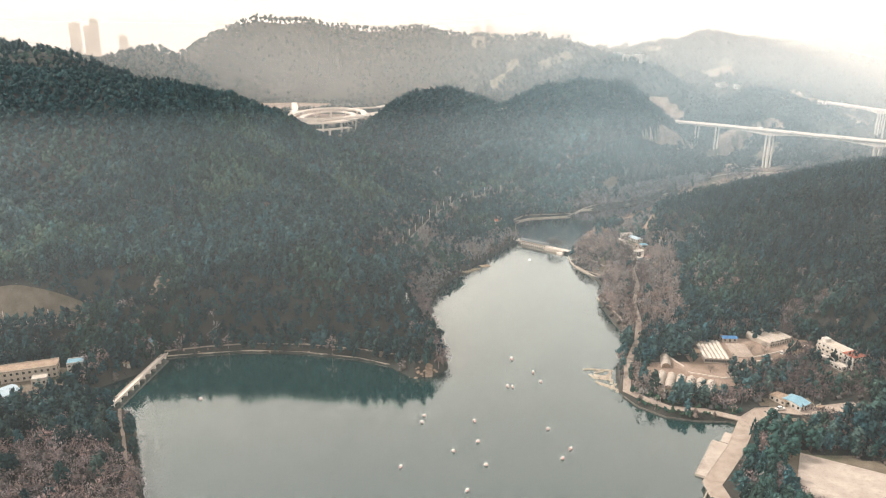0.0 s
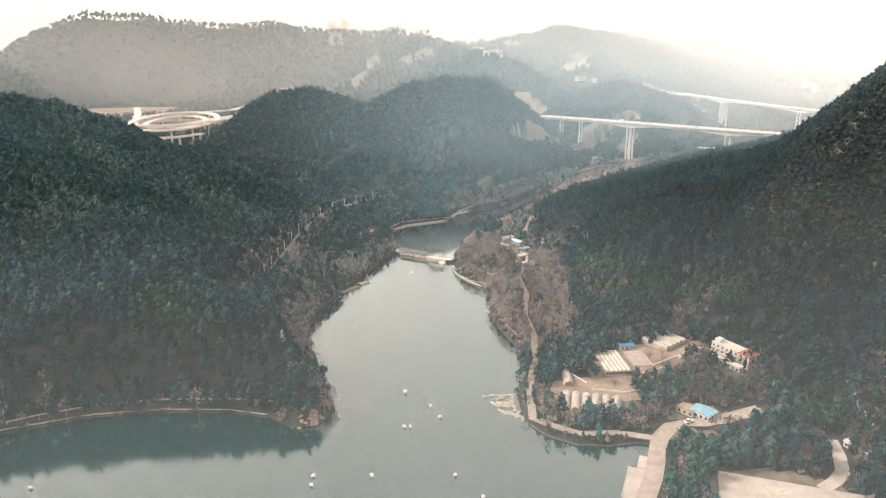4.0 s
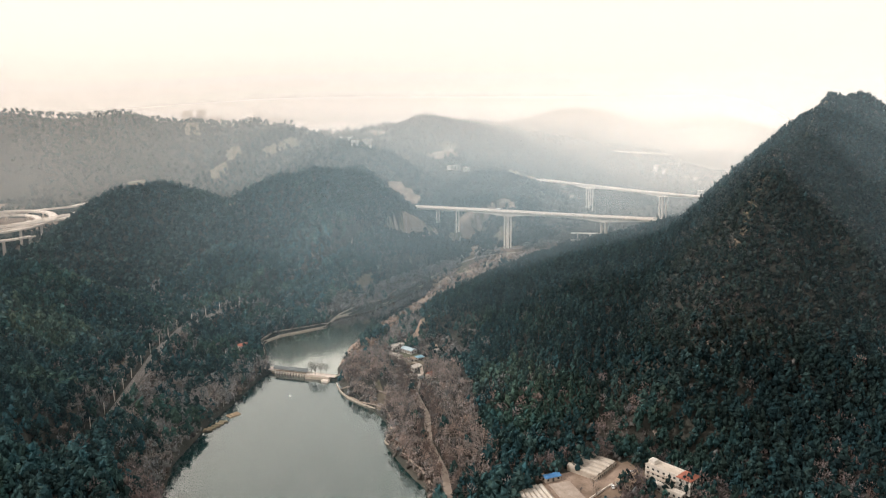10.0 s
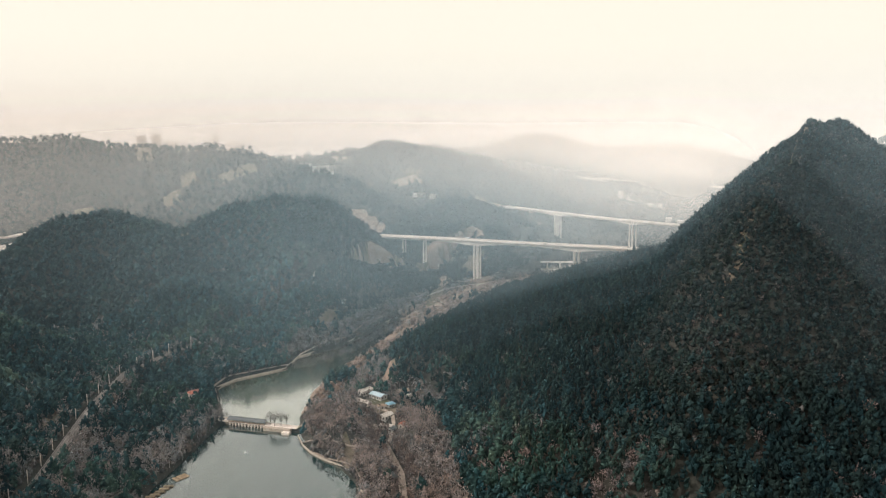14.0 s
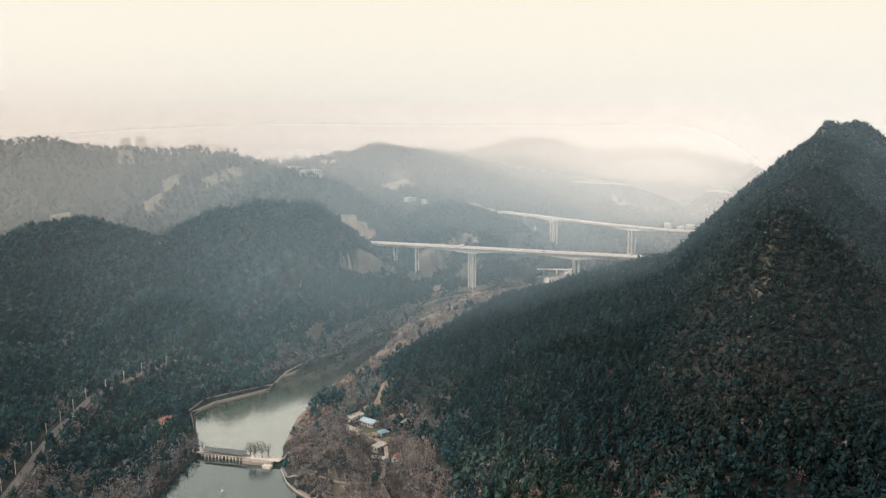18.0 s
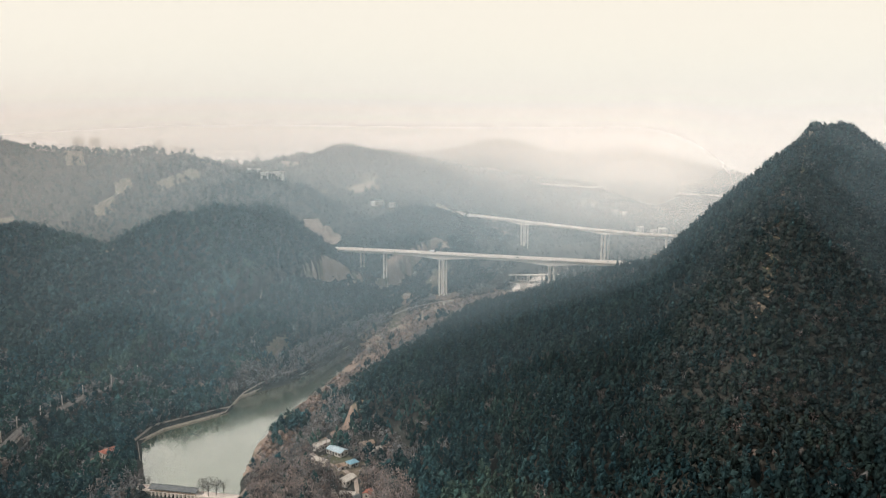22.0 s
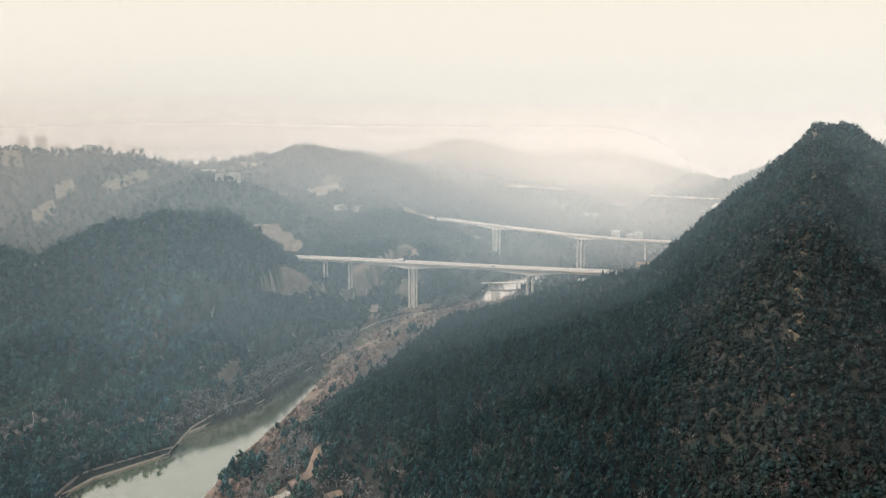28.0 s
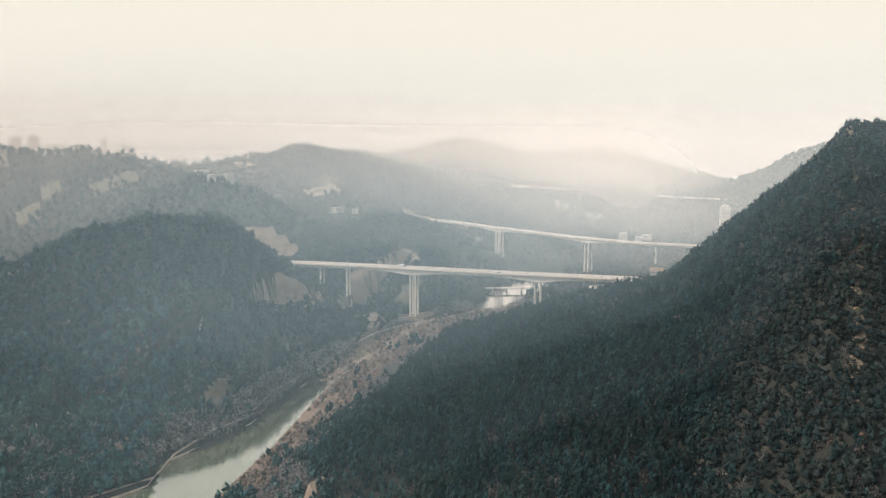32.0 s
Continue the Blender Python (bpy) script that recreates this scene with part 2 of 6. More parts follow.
BACK_B = ([(-900, 2200, 132), (-620, 2080, 198), (-520, 2046, 266), (-380, 2100, 235), (-220, 2140, 232), (-82, 2111, 247), (90, 2040, 224), (231, 1960, 212), (289, 1848, 214), (350, 1690, 179), (395, 1560, 168)], 0.58, 40)
BACK_C = ([(350, 2300, 192), (520, 2250, 160), (616, 2300, 175), (720, 2010, 228), (800, 1960, 200), (900, 2100, 186), (1030, 2399, 213)], 0.33, 50)
BACK_D = ([(1000, 2700, 190), (1250, 2600, 202), (1500, 2560, 233), (1834, 2869, 261), (2050, 2800, 191), (2500, 2700, 232)], 0.32, 60)
BACK_E = ([(1120, 2050, 120), (1300, 2020, 140), (1480, 2000, 120), (1700, 1900, 110)], 0.30, 60)
KNOLL = ([(930, 1235, 36), (985, 1262, 58), (1050, 1275, 60), (1120, 1290, 30)], 0.50, 25)
RIGHT_FAR = ([(1520, 1690, 60), (1640, 1580, 104), (1760, 1500, 134), (1950, 1400, 224), (2300, 1200, 250)], 0.54, 40)
RIDGES = [PEAK, PEAK_NORTH, PEAK_WEST, NORTH_SPUR, EAST_SIDE, LEFT_HILL, LEFT_SPUR, LEFT_KNEE, NEAR_LEFT, HILL_A, HILL_B, HILL_B_SPUR,
          CUT_HILL, BACK_LEFT, BACK_A, BACK_B, BACK_C, BACK_D, BACK_E, KNOLL, RIGHT_FAR]

RAIL = [(-66, 520, 17), (-53, 571, 17), (-39, 616, 17), (-24, 684, 17), (-11, 744, 17), (12, 812, 17), (55, 866, 17), (99, 902, 17), (160, 945, 17), (237, 1010, 18), (315, 1075, 18), (436, 1150, 19), (558, 1200, 20)]
RAIL_WEST = [(-520, 446, 17), (-400, 440, 17), (-297, 434, 17), (-240, 442, 17), (-215, 448, 17)]
ROAD = [(111, 377, 2.4), (120, 410, 2.6), (136, 447, 2.8), (146, 480, 3.0), (152, 520, 3.2), (166, 560, 3.6), (172, 600, 4.2), (176, 640, 6)]
QUAY = [(128, 250, 2.4), (128, 284, 2.4), (150, 312, 2.4), (169, 342, 2.4), (180, 351, 2.6), (212, 352, 3.0), (238, 356, 4)]
SHORE_ROAD = [(169, 342, 2.4), (150, 352, 2.4), (130, 355, 2.4), (118, 366, 2.4), (110, 377, 2.4)]
COVE_ROAD = [(-186, 424, 3), (-160, 432, 3), (-130, 438, 3), (-93, 437, 3), (-56, 430, 3), (-30, 420, 4)]
RIVER = [(318, 945, 3), (345, 958, 4), (420, 996, 8), (470, 1040, 11), (520, 1062, 13), (590, 1082, 9), (640, 1100, 6)]
FLOOD_PLAIN = [(146, 722, 2), (176, 768, 2), (216, 816, 2), (262, 856, 2), (306, 895, 3), (345, 935, 4), (420, 985, 8), (500, 1035, 11), (570, 1050, 11), (640, 1075, 8)]
WEST_WALK = [(-184, 352), (-178, 343), (-171, 328), (-164, 316), (-158, 304), (-153, 294)]
CABINS = [(190, 692), (195, 679), (180, 670), (197, 657), (189, 656), (187, 640), (182, 627), (183, 618), (189, 613), (217, 680), (219, 668), (63, 757), (50, 748), (34, 700), (26, 690), (213, 662), (192, 668)]
FOREST_ROAD = [(288, 376), (294, 366), (297, 357), (290, 341), (284, 326), (278, 308), (272, 296)]
YARD = [(222, 287), (232, 291), (241, 297), (249, 309), (254, 321)]
GARDEN = [(121, 650), (128, 637), (137, 626), (150, 615), (165, 603), (176, 606)]
PARK_LANE = [(176, 606), (186, 622), (192, 640), (190, 652), (184, 668), (180, 688)]
# flat ground: (x, y, radius, height)
FLATS = [(150, 392, 34, 3.6), (190, 424, 34, 4.2), (226, 432, 26, 5), (255, 414, 24, 6.5), (200, 358, 22, 3.4), (190, 298, 52, 2.6), (240, 305, 34, 4.5),
         (-256, 374, 34, 3.5), (192, 655, 36, 10), (150, 600, 14, 3), (60, 755, 14, 7), (-262, 1500, 150, 44), (-420, 1760, 160, 46), (470, 1100, 40, 16), (204, 277, 46, 2.5)]


def fractal(x, y, size, octaves=4, seed=0):
    """Smooth value noise about zero, summed over octaves."""
    total, amp = np.zeros(x.shape), 1.0
    for o in range(octaves):
        gx, gy = x / size + 37.1 * o + seed, y / size + 11.7 * o - seed
        ix, iy = np.floor(gx), np.floor(gy)
        fx, fy = gx - ix, gy - iy
        fx, fy = fx * fx * (3 - 2 * fx), fy * fy * (3 - 2 * fy)

        def lattice(a, b):
            v = np.sin(a * 127.1 + b * 311.7 + seed * 17.3) * 43758.5453
            return v - np.floor(v)

        v = (lattice(ix, iy) * (1 - fx) + lattice(ix + 1, iy) * fx) * (1 - fy) + (lattice(ix, iy + 1) * (1 - fx) + lattice(ix + 1, iy + 1) * fx) * fy
        total += amp * (v - 0.5)
        amp, size = amp * 0.5, size / 2
    return total


def ease(v, lo, hi):
    u = np.clip((v - lo) / (hi - lo), 0, 1)
    return u * u * (3 - 2 * u)


def land(x, y):
    """Height of the ground."""
    x, y = np.asarray(x, float), np.asarray(y, float)
    far = y + 0.15 * x
    base = 3 + 13 * ease(far, 880, 1130) + 12 * ease(far, 1150, 1500) + 16 * ease(far, 1500, 2600) + 12 * ease(far, 2600, 4200)
    base = base + 3 * fractal(x, y, 120, 3, 5)
    k = 7.0
    total = np.exp(np.clip(base / k, -20, 60))
    for line, slope, rounded in RIDGES:
        best = np.full(x.shape, -200.0)
        for a, b in zip(line, line[1:]):
            d, level = along((a, b), x, y)
            best = np.maximum(best, level - slope * (np.sqrt(d * d + rounded * rounded) - rounded))
        total += np.exp(np.clip(best / k, -20, 60))
    h = k * np.log(total)
    up = np.clip((h - base) / 40, 0, 1)
    h = h + up * (10 * fractal(x, y, 95, 4, 1) + (22 * fractal(x, y, 330, 2, 9) + 26 * fractal(x, y, 130, 2, 14)) * ease(far, 1350, 2200))
    for fx, fy, r, level in FLATS:
        d = np.hypot(x - fx, y - fy)
        w = 1 - ease(d, r, r * 1.6 + 8)
        h = h * (1 - w) + level * w
    for line, half in ((RAIL, 6), (RAIL_WEST, 6), (ROAD, 4.5), (QUAY, 8), (SHORE_ROAD, 4), (COVE_ROAD, 3.5)):
        d, level = along(line, x, y)
        w = 1 - ease(d, half, half + 12)
        h = h * (1 - w) + level * w
    d, level = along(FLOOD_PLAIN, x, y)
    h = np.where(d < 75, np.minimum(h, level + 0.4 + 0.06 * np.maximum(d - 8, 0) + 0.3 * np.maximum(d - 32, 0) + 3 * np.maximum(d - 62, 0)), h)
    banks = [(outside(poly, x, y), level, steep) for poly, level, steep in ((LAKE, 0.0, 1.0), (POND, 0.6, 0.9), (POOL, 6.0, 0.6))]
    dry = np.minimum(np.minimum(banks[0][0], banks[1][0]), banks[2][0]) >= 0
    for d, level, steep in banks:
        shelf = 9 if level == 0.6 else 0
        bank = np.where(d > 0, level + 0.5 + (0.5 if shelf else 0.9) * np.minimum(d, 1.5) + 0.25 * np.clip(d - 1.5, 0, shelf) + steep * np.maximum(d - 1.5 - shelf, 0) + 0.06 * np.maximum(d - 18, 0) ** 2, level + np.maximum(1.2 * d, -4))
        h = np.where(d < 40, np.minimum(h, bank), h)
        h = np.where(dry & (d < 40), np.maximum(h, level + 0.5), h)
    return h


def mesh_of(name, verts, faces, material, smooth=False):
    """A mesh from arrays of vertices and of faces with a fixed number of corners."""
    me = bpy.data.meshes.new(name)
    verts, faces = np.asarray(verts, np.float32), np.asarray(faces, np.int32)
    n, k = faces.shape
    me.vertices.add(len(verts))
    me.vertices.foreach_set("co", verts.ravel())
    me.loops.add(n * k)
    me.loops.foreach_set("vertex_index", faces.ravel())
    me.polygons.add(n)
    me.polygons.foreach_set("loop_start", np.arange(0, n * k, k, dtype=np.int32))
    me.polygons.foreach_set("loop_total", np.full(n, k, np.int32))
    me.polygons.foreach_set("use_smooth", np.full(n, smooth))
    me.update(calc_edges=True)
    for mat in material if isinstance(material, (list, tuple)) else [material]:
        me.materials.append(mat)
    return me


def spread(lo, hi, step, least, most, grow=1.13):
    """Even steps from lo to hi, then ever wider ones out to least and most."""
    mid = list(np.arange(lo, hi + 0.1, step))
    s, v, left = step, lo, []
    while v > least:
        s *= grow
        v -= s
        left.append(max(v, least))
    s, v, right = step, hi, []
    while v < most:
        s *= grow * 0.985
        v += s
        right.append(min(v, most))
    return np.array(left[::-1] + mid + right)


gx, gy = spread(-330, 760, 4.5, -4800, 4800), spread(200, 1260, 4.5, -3500, 4990)
GX, GY = np.meshgrid(gx, gy)
GZ = land(GX, GY)
nx, ny = len(gx), len(gy)
ids = np.arange(nx * ny).reshape(ny, nx)
quads = np.stack([ids[:-1, :-1], ids[:-1, 1:], ids[1:, 1:], ids[1:, :-1]], -1).reshape(-1, 4)
ground_mesh = mesh_of("ground", np.stack([GX, GY, GZ], -1).reshape(-1, 3), quads, [M_LITTER, M_GRASS, M_SOIL], True)
cx, cy = (GX[:-1, :-1] + GX[1:, 1:]).ravel() / 2, (GY[:-1, :-1] + GY[1:, 1:]).ravel() / 2


# open ground without trees: (x, y, radius along, radius across, turn in degrees, 1 grass or 2 soil)
OPEN = [(150, 392, 28, 20, 0, 2), (196, 424, 34, 22, 20, 2), (232, 436, 18, 14, 0, 2), (150, 374, 24, 6, 8, 1), (188, 339, 13, 8, -12, 1), (244, 394, 8, 12, 20, 1), (188, 292, 30, 16, -29, 1), (-30, 740, 5, 40, -20, 1),
        (428, 1382, 46, 27, -45, 2), (485, 1186, 26, 16, 30, 2), (445, 1072, 20, 9, 30, 2), (500, 1060, 40, 7, 15, 2), (398, 1128, 26, 8, -30, 2), (490, 1184, 50, 6, 25, 2), (89, 1105, 14, 6, 0, 1), (440, 1095, 34, 7, -20, 2), (500, 1080, 34, 12, 10, 2), (400, 1010, 8, 60, -35, 1),
        (825, 1429, 30, 22, 0, 2), (217, 708, 14, 5, 20, 1), (193, 662, 11, 22, 8, 1), (205, 705, 16, 7, 10, 2), (146, 606, 4, 26, -15, 1), (60, 755, 9, 7, 0, 1), (-254, 372, 36, 26, 20, 1), (202, 276, 42, 30, -29, 1), (200, 360, 14, 11, 0, 1), (254, 416, 12, 14, 0, 1),
        (300, 885, 36, 5, 40, 2), (-262, 1500, 130, 110, 0, 2), (-430, 1760, 190, 110, 0, 2), (-197, 452, 4, 11, -20, 2), (-9, 398, 13, 2.5, 0, 2), (700, 930, 26, 9, -50, 2), (-300, 446, 60, 6, 0, 1), (-420, 2300, 260, 200, 0, 2),
        (330, 1900, 90, 50, 20, 2), (180, 2080, 120, 40, -30, 2), (-160, 1330, 60, 16, 40, 2), (150, 880, 22, 4, 35, 2), (216, 905, 26, 5, 40, 1), (380, 1206, 24, 6, -40, 2), (455, 1108, 34, 14, 30, 2), (520, 1130, 40, 12, 20, 1)]
clear = random.Random(12)
OPEN += [(clear.uniform(-150, 900), clear.uniform(1450, 2050), clear.uniform(22, 70), clear.uniform(8, 26), clear.uniform(-60, 60), clear.choice((1, 1, 2))) for _ in range(28)]


def open_ground(x, y):
    """0 where woods stand, 1 on grass and 2 on bare soil."""
    out = np.zeros(np.shape(x), int)
    wob = 0.35 * fractal(x, y, 30, 3, 3)
    for ox, oy, a, b, turn, sort in OPEN:
        c, s = math.cos(radians(turn)), math.sin(radians(turn))
        u, v = (x - ox) * c + (y - oy) * s, -(x - ox) * s + (y - oy) * c
        out = np.where((u / a) ** 2 + (v / b) ** 2 < 1 + wob, sort, out)
    out = np.where(along(PEAK[0][4:10], x, y)[0] < 1.8 + 8 * wob, 1, out)
    out = np.where(along(RAIL[10:], x, y)[0] < 17 + 20 * wob, np.where(wob > -0.05, 2, 1), out)
    return np.where(along(RIVER, x, y)[0] < 5 + 16 * wob, 2, out)


kinds = open_ground(cx, cy)
kinds = np.where((kinds == 0) & (along(FLOOD_PLAIN, cx, cy)[0] < 26 + 16 * fractal(cx, cy, 40, 3, 61)), np.where(fractal(cx, cy, 18, 3, 63) > -0.12, 2, 1), kinds)
ground_mesh.polygons.foreach_set("material_index", kinds.astype(np.int32))
tagged(new("ground", ground_mesh), "hilly ground of leaf litter, dry grass and bare soil", "ground", kind="structure")


def sheet(name, poly, z, material, label, category="water"):
    bm = bmesh.new()
    bm.faces.new([bm.verts.new((px, py, z)) for px, py in poly])
    bm.normal_update()
    if next(iter(bm.faces)).normal.z < 0:
        bmesh.ops.reverse_faces(bm, faces=bm.faces[:])
    bmesh.ops.triangulate(bm, faces=bm.faces[:])
    me = bpy.data.meshes.new(name)
    bm.to_mesh(me)
    bm.free()
    me.materials.append(material)
    return tagged(new(name, me), label, category, kind="structure")


def swollen(poly, by):
    """A polygon pushed outwards a little, so that its edge lies under the banks."""
    out = []
    n = len(poly)
    for i in range(n):
        (ax, ay), (bx, by_), (qx, qy) = poly[i - 1], poly[i], poly[(i + 1) % n]
        tx, ty = qx - ax, qy - ay
        ln = math.hypot(tx, ty) or 1
        out.append((bx - ty / ln * by, by_ + tx / ln * by))
    return out


sheet("lake_water", swollen(LAKE, 1.2), 0.0, M_WATER, "calm grey-green lake water mirroring the pale sky")
sheet("pond_water", swollen(POND, 1.2), 0.6, M_POND, "greenish still water of the upper pond and river")
sheet("river_pool", swollen(POOL, 2), 6.0, M_POND, "pale still river water under the viaduct")


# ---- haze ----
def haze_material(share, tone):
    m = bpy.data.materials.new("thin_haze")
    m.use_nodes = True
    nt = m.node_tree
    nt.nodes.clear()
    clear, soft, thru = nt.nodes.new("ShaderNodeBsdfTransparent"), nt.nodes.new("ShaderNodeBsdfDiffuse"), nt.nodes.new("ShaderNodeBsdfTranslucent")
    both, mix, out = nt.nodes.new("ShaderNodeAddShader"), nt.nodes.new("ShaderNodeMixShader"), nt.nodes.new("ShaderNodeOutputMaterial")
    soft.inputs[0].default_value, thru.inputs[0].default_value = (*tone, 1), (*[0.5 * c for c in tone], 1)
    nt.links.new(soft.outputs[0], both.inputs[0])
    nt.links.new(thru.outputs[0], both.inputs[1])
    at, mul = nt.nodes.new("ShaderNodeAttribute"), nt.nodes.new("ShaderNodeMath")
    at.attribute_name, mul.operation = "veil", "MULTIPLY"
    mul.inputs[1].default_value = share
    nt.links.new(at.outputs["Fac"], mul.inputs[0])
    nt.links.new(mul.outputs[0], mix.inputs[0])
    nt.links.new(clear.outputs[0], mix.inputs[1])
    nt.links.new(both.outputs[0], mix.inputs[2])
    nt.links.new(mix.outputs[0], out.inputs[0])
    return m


def haze_veil(radius, share, tone, left=-60, right=90):
    """One tinted sheet standing in for the valley's haze, leaning away, thinning out towards the ground and upwards."""
    az = np.radians(np.arange(left, right, 1.0))
    top = 330 + radius * 0.05
    zs = np.r_[-20, np.arange(0, 200, 10), np.linspace(210, top, 14)]
    A, Z = np.meshgrid(az, zs)
    r = radius * (1 + 0.04 * np.sin(3 * A + radius)) + (0.25 if radius < 1300 else 0.7) * Z
    X, Y = r * np.sin(A), r * np.cos(A)
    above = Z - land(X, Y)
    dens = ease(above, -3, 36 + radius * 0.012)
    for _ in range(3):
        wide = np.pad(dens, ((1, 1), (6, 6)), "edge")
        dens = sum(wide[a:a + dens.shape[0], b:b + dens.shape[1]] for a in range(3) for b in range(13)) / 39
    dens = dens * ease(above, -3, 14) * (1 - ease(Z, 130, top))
    # thinned by bearing, so that some hillsides are veiled less than others
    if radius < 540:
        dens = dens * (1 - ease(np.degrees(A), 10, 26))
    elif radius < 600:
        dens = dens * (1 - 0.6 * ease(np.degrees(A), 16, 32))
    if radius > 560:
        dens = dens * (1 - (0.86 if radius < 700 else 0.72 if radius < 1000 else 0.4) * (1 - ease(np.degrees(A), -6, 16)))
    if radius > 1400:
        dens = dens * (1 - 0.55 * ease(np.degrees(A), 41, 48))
    n, k = len(zs), len(az)
    ids = np.arange(n * k).reshape(n, k)
    faces = np.stack([ids[:-1, :-1], ids[:-1, 1:], ids[1:, 1:], ids[1:, :-1]], -1).reshape(-1, 4)
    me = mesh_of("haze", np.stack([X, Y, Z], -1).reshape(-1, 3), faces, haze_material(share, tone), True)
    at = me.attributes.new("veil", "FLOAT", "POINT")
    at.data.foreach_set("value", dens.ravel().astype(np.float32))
    tagged(new("haze", me), "tinted see-through sheet standing in for winter haze over the valley", "haze", kind="stuff")


scene.cycles.transparent_max_bounces = 40
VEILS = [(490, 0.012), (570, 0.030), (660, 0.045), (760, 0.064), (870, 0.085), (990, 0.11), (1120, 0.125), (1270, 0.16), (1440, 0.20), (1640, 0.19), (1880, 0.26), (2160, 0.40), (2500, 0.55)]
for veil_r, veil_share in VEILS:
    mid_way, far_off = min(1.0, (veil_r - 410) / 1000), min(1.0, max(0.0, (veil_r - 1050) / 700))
    # near sheets blue, far ones warm: hazy air's tint painted into them
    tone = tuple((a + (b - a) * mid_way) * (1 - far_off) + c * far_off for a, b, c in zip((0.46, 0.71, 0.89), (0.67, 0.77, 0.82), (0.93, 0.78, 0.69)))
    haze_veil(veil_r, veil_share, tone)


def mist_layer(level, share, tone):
    """Added pale sheet over the lake's southern end; lifts dark tones as haze would."""
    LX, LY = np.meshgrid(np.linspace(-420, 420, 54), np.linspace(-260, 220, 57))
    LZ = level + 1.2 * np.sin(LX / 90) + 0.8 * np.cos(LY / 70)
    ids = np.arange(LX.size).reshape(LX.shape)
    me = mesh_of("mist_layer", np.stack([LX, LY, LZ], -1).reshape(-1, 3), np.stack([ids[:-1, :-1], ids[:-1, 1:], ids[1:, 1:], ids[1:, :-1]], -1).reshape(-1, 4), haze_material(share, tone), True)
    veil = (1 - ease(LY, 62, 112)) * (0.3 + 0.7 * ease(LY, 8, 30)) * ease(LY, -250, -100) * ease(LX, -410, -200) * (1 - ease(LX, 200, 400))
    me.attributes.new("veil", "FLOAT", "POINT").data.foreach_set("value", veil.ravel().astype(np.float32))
    tagged(new("mist_layer", me), "added pale see-through sheet lifting dark tones above the lake", "haze", kind="stuff")


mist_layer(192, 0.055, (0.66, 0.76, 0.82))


# ---- woods ----
rng = np.random.default_rng(7)
OCTA = np.array([(1, 0, 0), (0, 1, 0), (-1, 0, 0), (0, -1, 0), (0, 0, 1), (0, 0, -1)], float)
OCTA_F = np.array([(0, 1, 4), (1, 2, 4), (2, 3, 4), (3, 0, 4), (1, 0, 5), (2, 1, 5), (3, 2, 5), (0, 3, 5)])


def crown(lumps, height, radius, seed, pointed, loose=0):
    """Leaf clumps round a trunk, with loose sprays of leaves on them: vertices and triangles of one crown standing at the origin."""
    r = np.random.default_rng(seed)
    V, F, C = [], [], []
    for i in range(lumps):
        u = (i + 0.5) / lumps
        z = height * (0.28 + 0.66 * u)
        reach = radius * ((1.0 - 0.85 * u) if pointed else math.sqrt(max(0.06, 1 - (2 * u - 0.85) ** 2)) * 0.8)
        a = i * 2.4 + r.uniform(-0.5, 0.5)
        size = radius * (0.58 - 0.30 * u if pointed else 0.5) * (13 / lumps) ** 0.33 * r.uniform(0.8, 1.25)
        c = np.array([math.cos(a) * reach * 0.75, math.sin(a) * reach * 0.75, z])
        lean = (math.sin(a) * -0.35 + r.uniform(-0.3, 0.3), math.cos(a) * 0.35 + r.uniform(-0.3, 0.3), r.uniform(0, 3))
        turn = np.array(Euler(lean).to_matrix())
        o = OCTA * r.uniform(0.65, 1.3, (6, 1)) * np.array([size * 0.85, size * 0.85, size * (1.45 if pointed else 1.05)])
        F.append(OCTA_F + 6 * i)
        V.append(o @ turn.T + c)
        C.append((c, size))
    n = 6 * lumps
    for i in range(loose):
        c, size = C[i % lumps]
        way = r.normal(size=3) + (0, 0, 0.35)
        way /= np.linalg.norm(way)
        root = c + way * size * np.array([0.9, 0.9, 1.15])
        V.append(root + r.normal(0, 0.30 * size, (3, 3)) * (1.2, 1.2, 0.7) + way * 0.1 * size)
        F.append([[n, n + 1, n + 2]])
        n += 3
    return np.concatenate(V), np.concatenate(F)


def twigs(count, height, radius, seed, fine):
    """A leafless crown: a trunk, limbs that fan upwards and a rounded, see-through brush of fine twigs."""
    r = np.random.default_rng(seed)
    V, F = [], []

    def blade(a, b, w):
        side = np.cross(b - a, r.normal(size=3))
        side = side / (np.linalg.norm(side) + 1e-9) * w
        F.append([len(V), len(V) + 1, len(V) + 2])
        V.extend([a - side, a + side, b])

    blade(np.zeros(3), np.array([0, 0, height * 0.8]), 0.25)
    heart = np.array([0, 0, height * 0.6])
    for i in range(count):
        a, lift = i * 2.4 + r.uniform(-0.4, 0.4), r.uniform(-0.5, 1.0)
        flat = math.sqrt(max(0.05, 1 - lift * lift * 0.9))
        end = heart + np.array([math.cos(a) * flat * radius, math.sin(a) * flat * radius, lift * height * 0.38]) * r.uniform(0.55, 1.0)
        if i % 4 == 0:
            blade(np.array([0, 0, height * r.uniform(0.2, 0.5)]), end, 0.09)
        for _ in range(3):
            root = end + r.normal(0, radius * 0.2, 3)
            blade(root, root + (end - heart) * 0.2 + r.normal(0, radius * 0.15, 3) + (0, 0, height * 0.03), fine)
    return np.array(V), np.array(F)


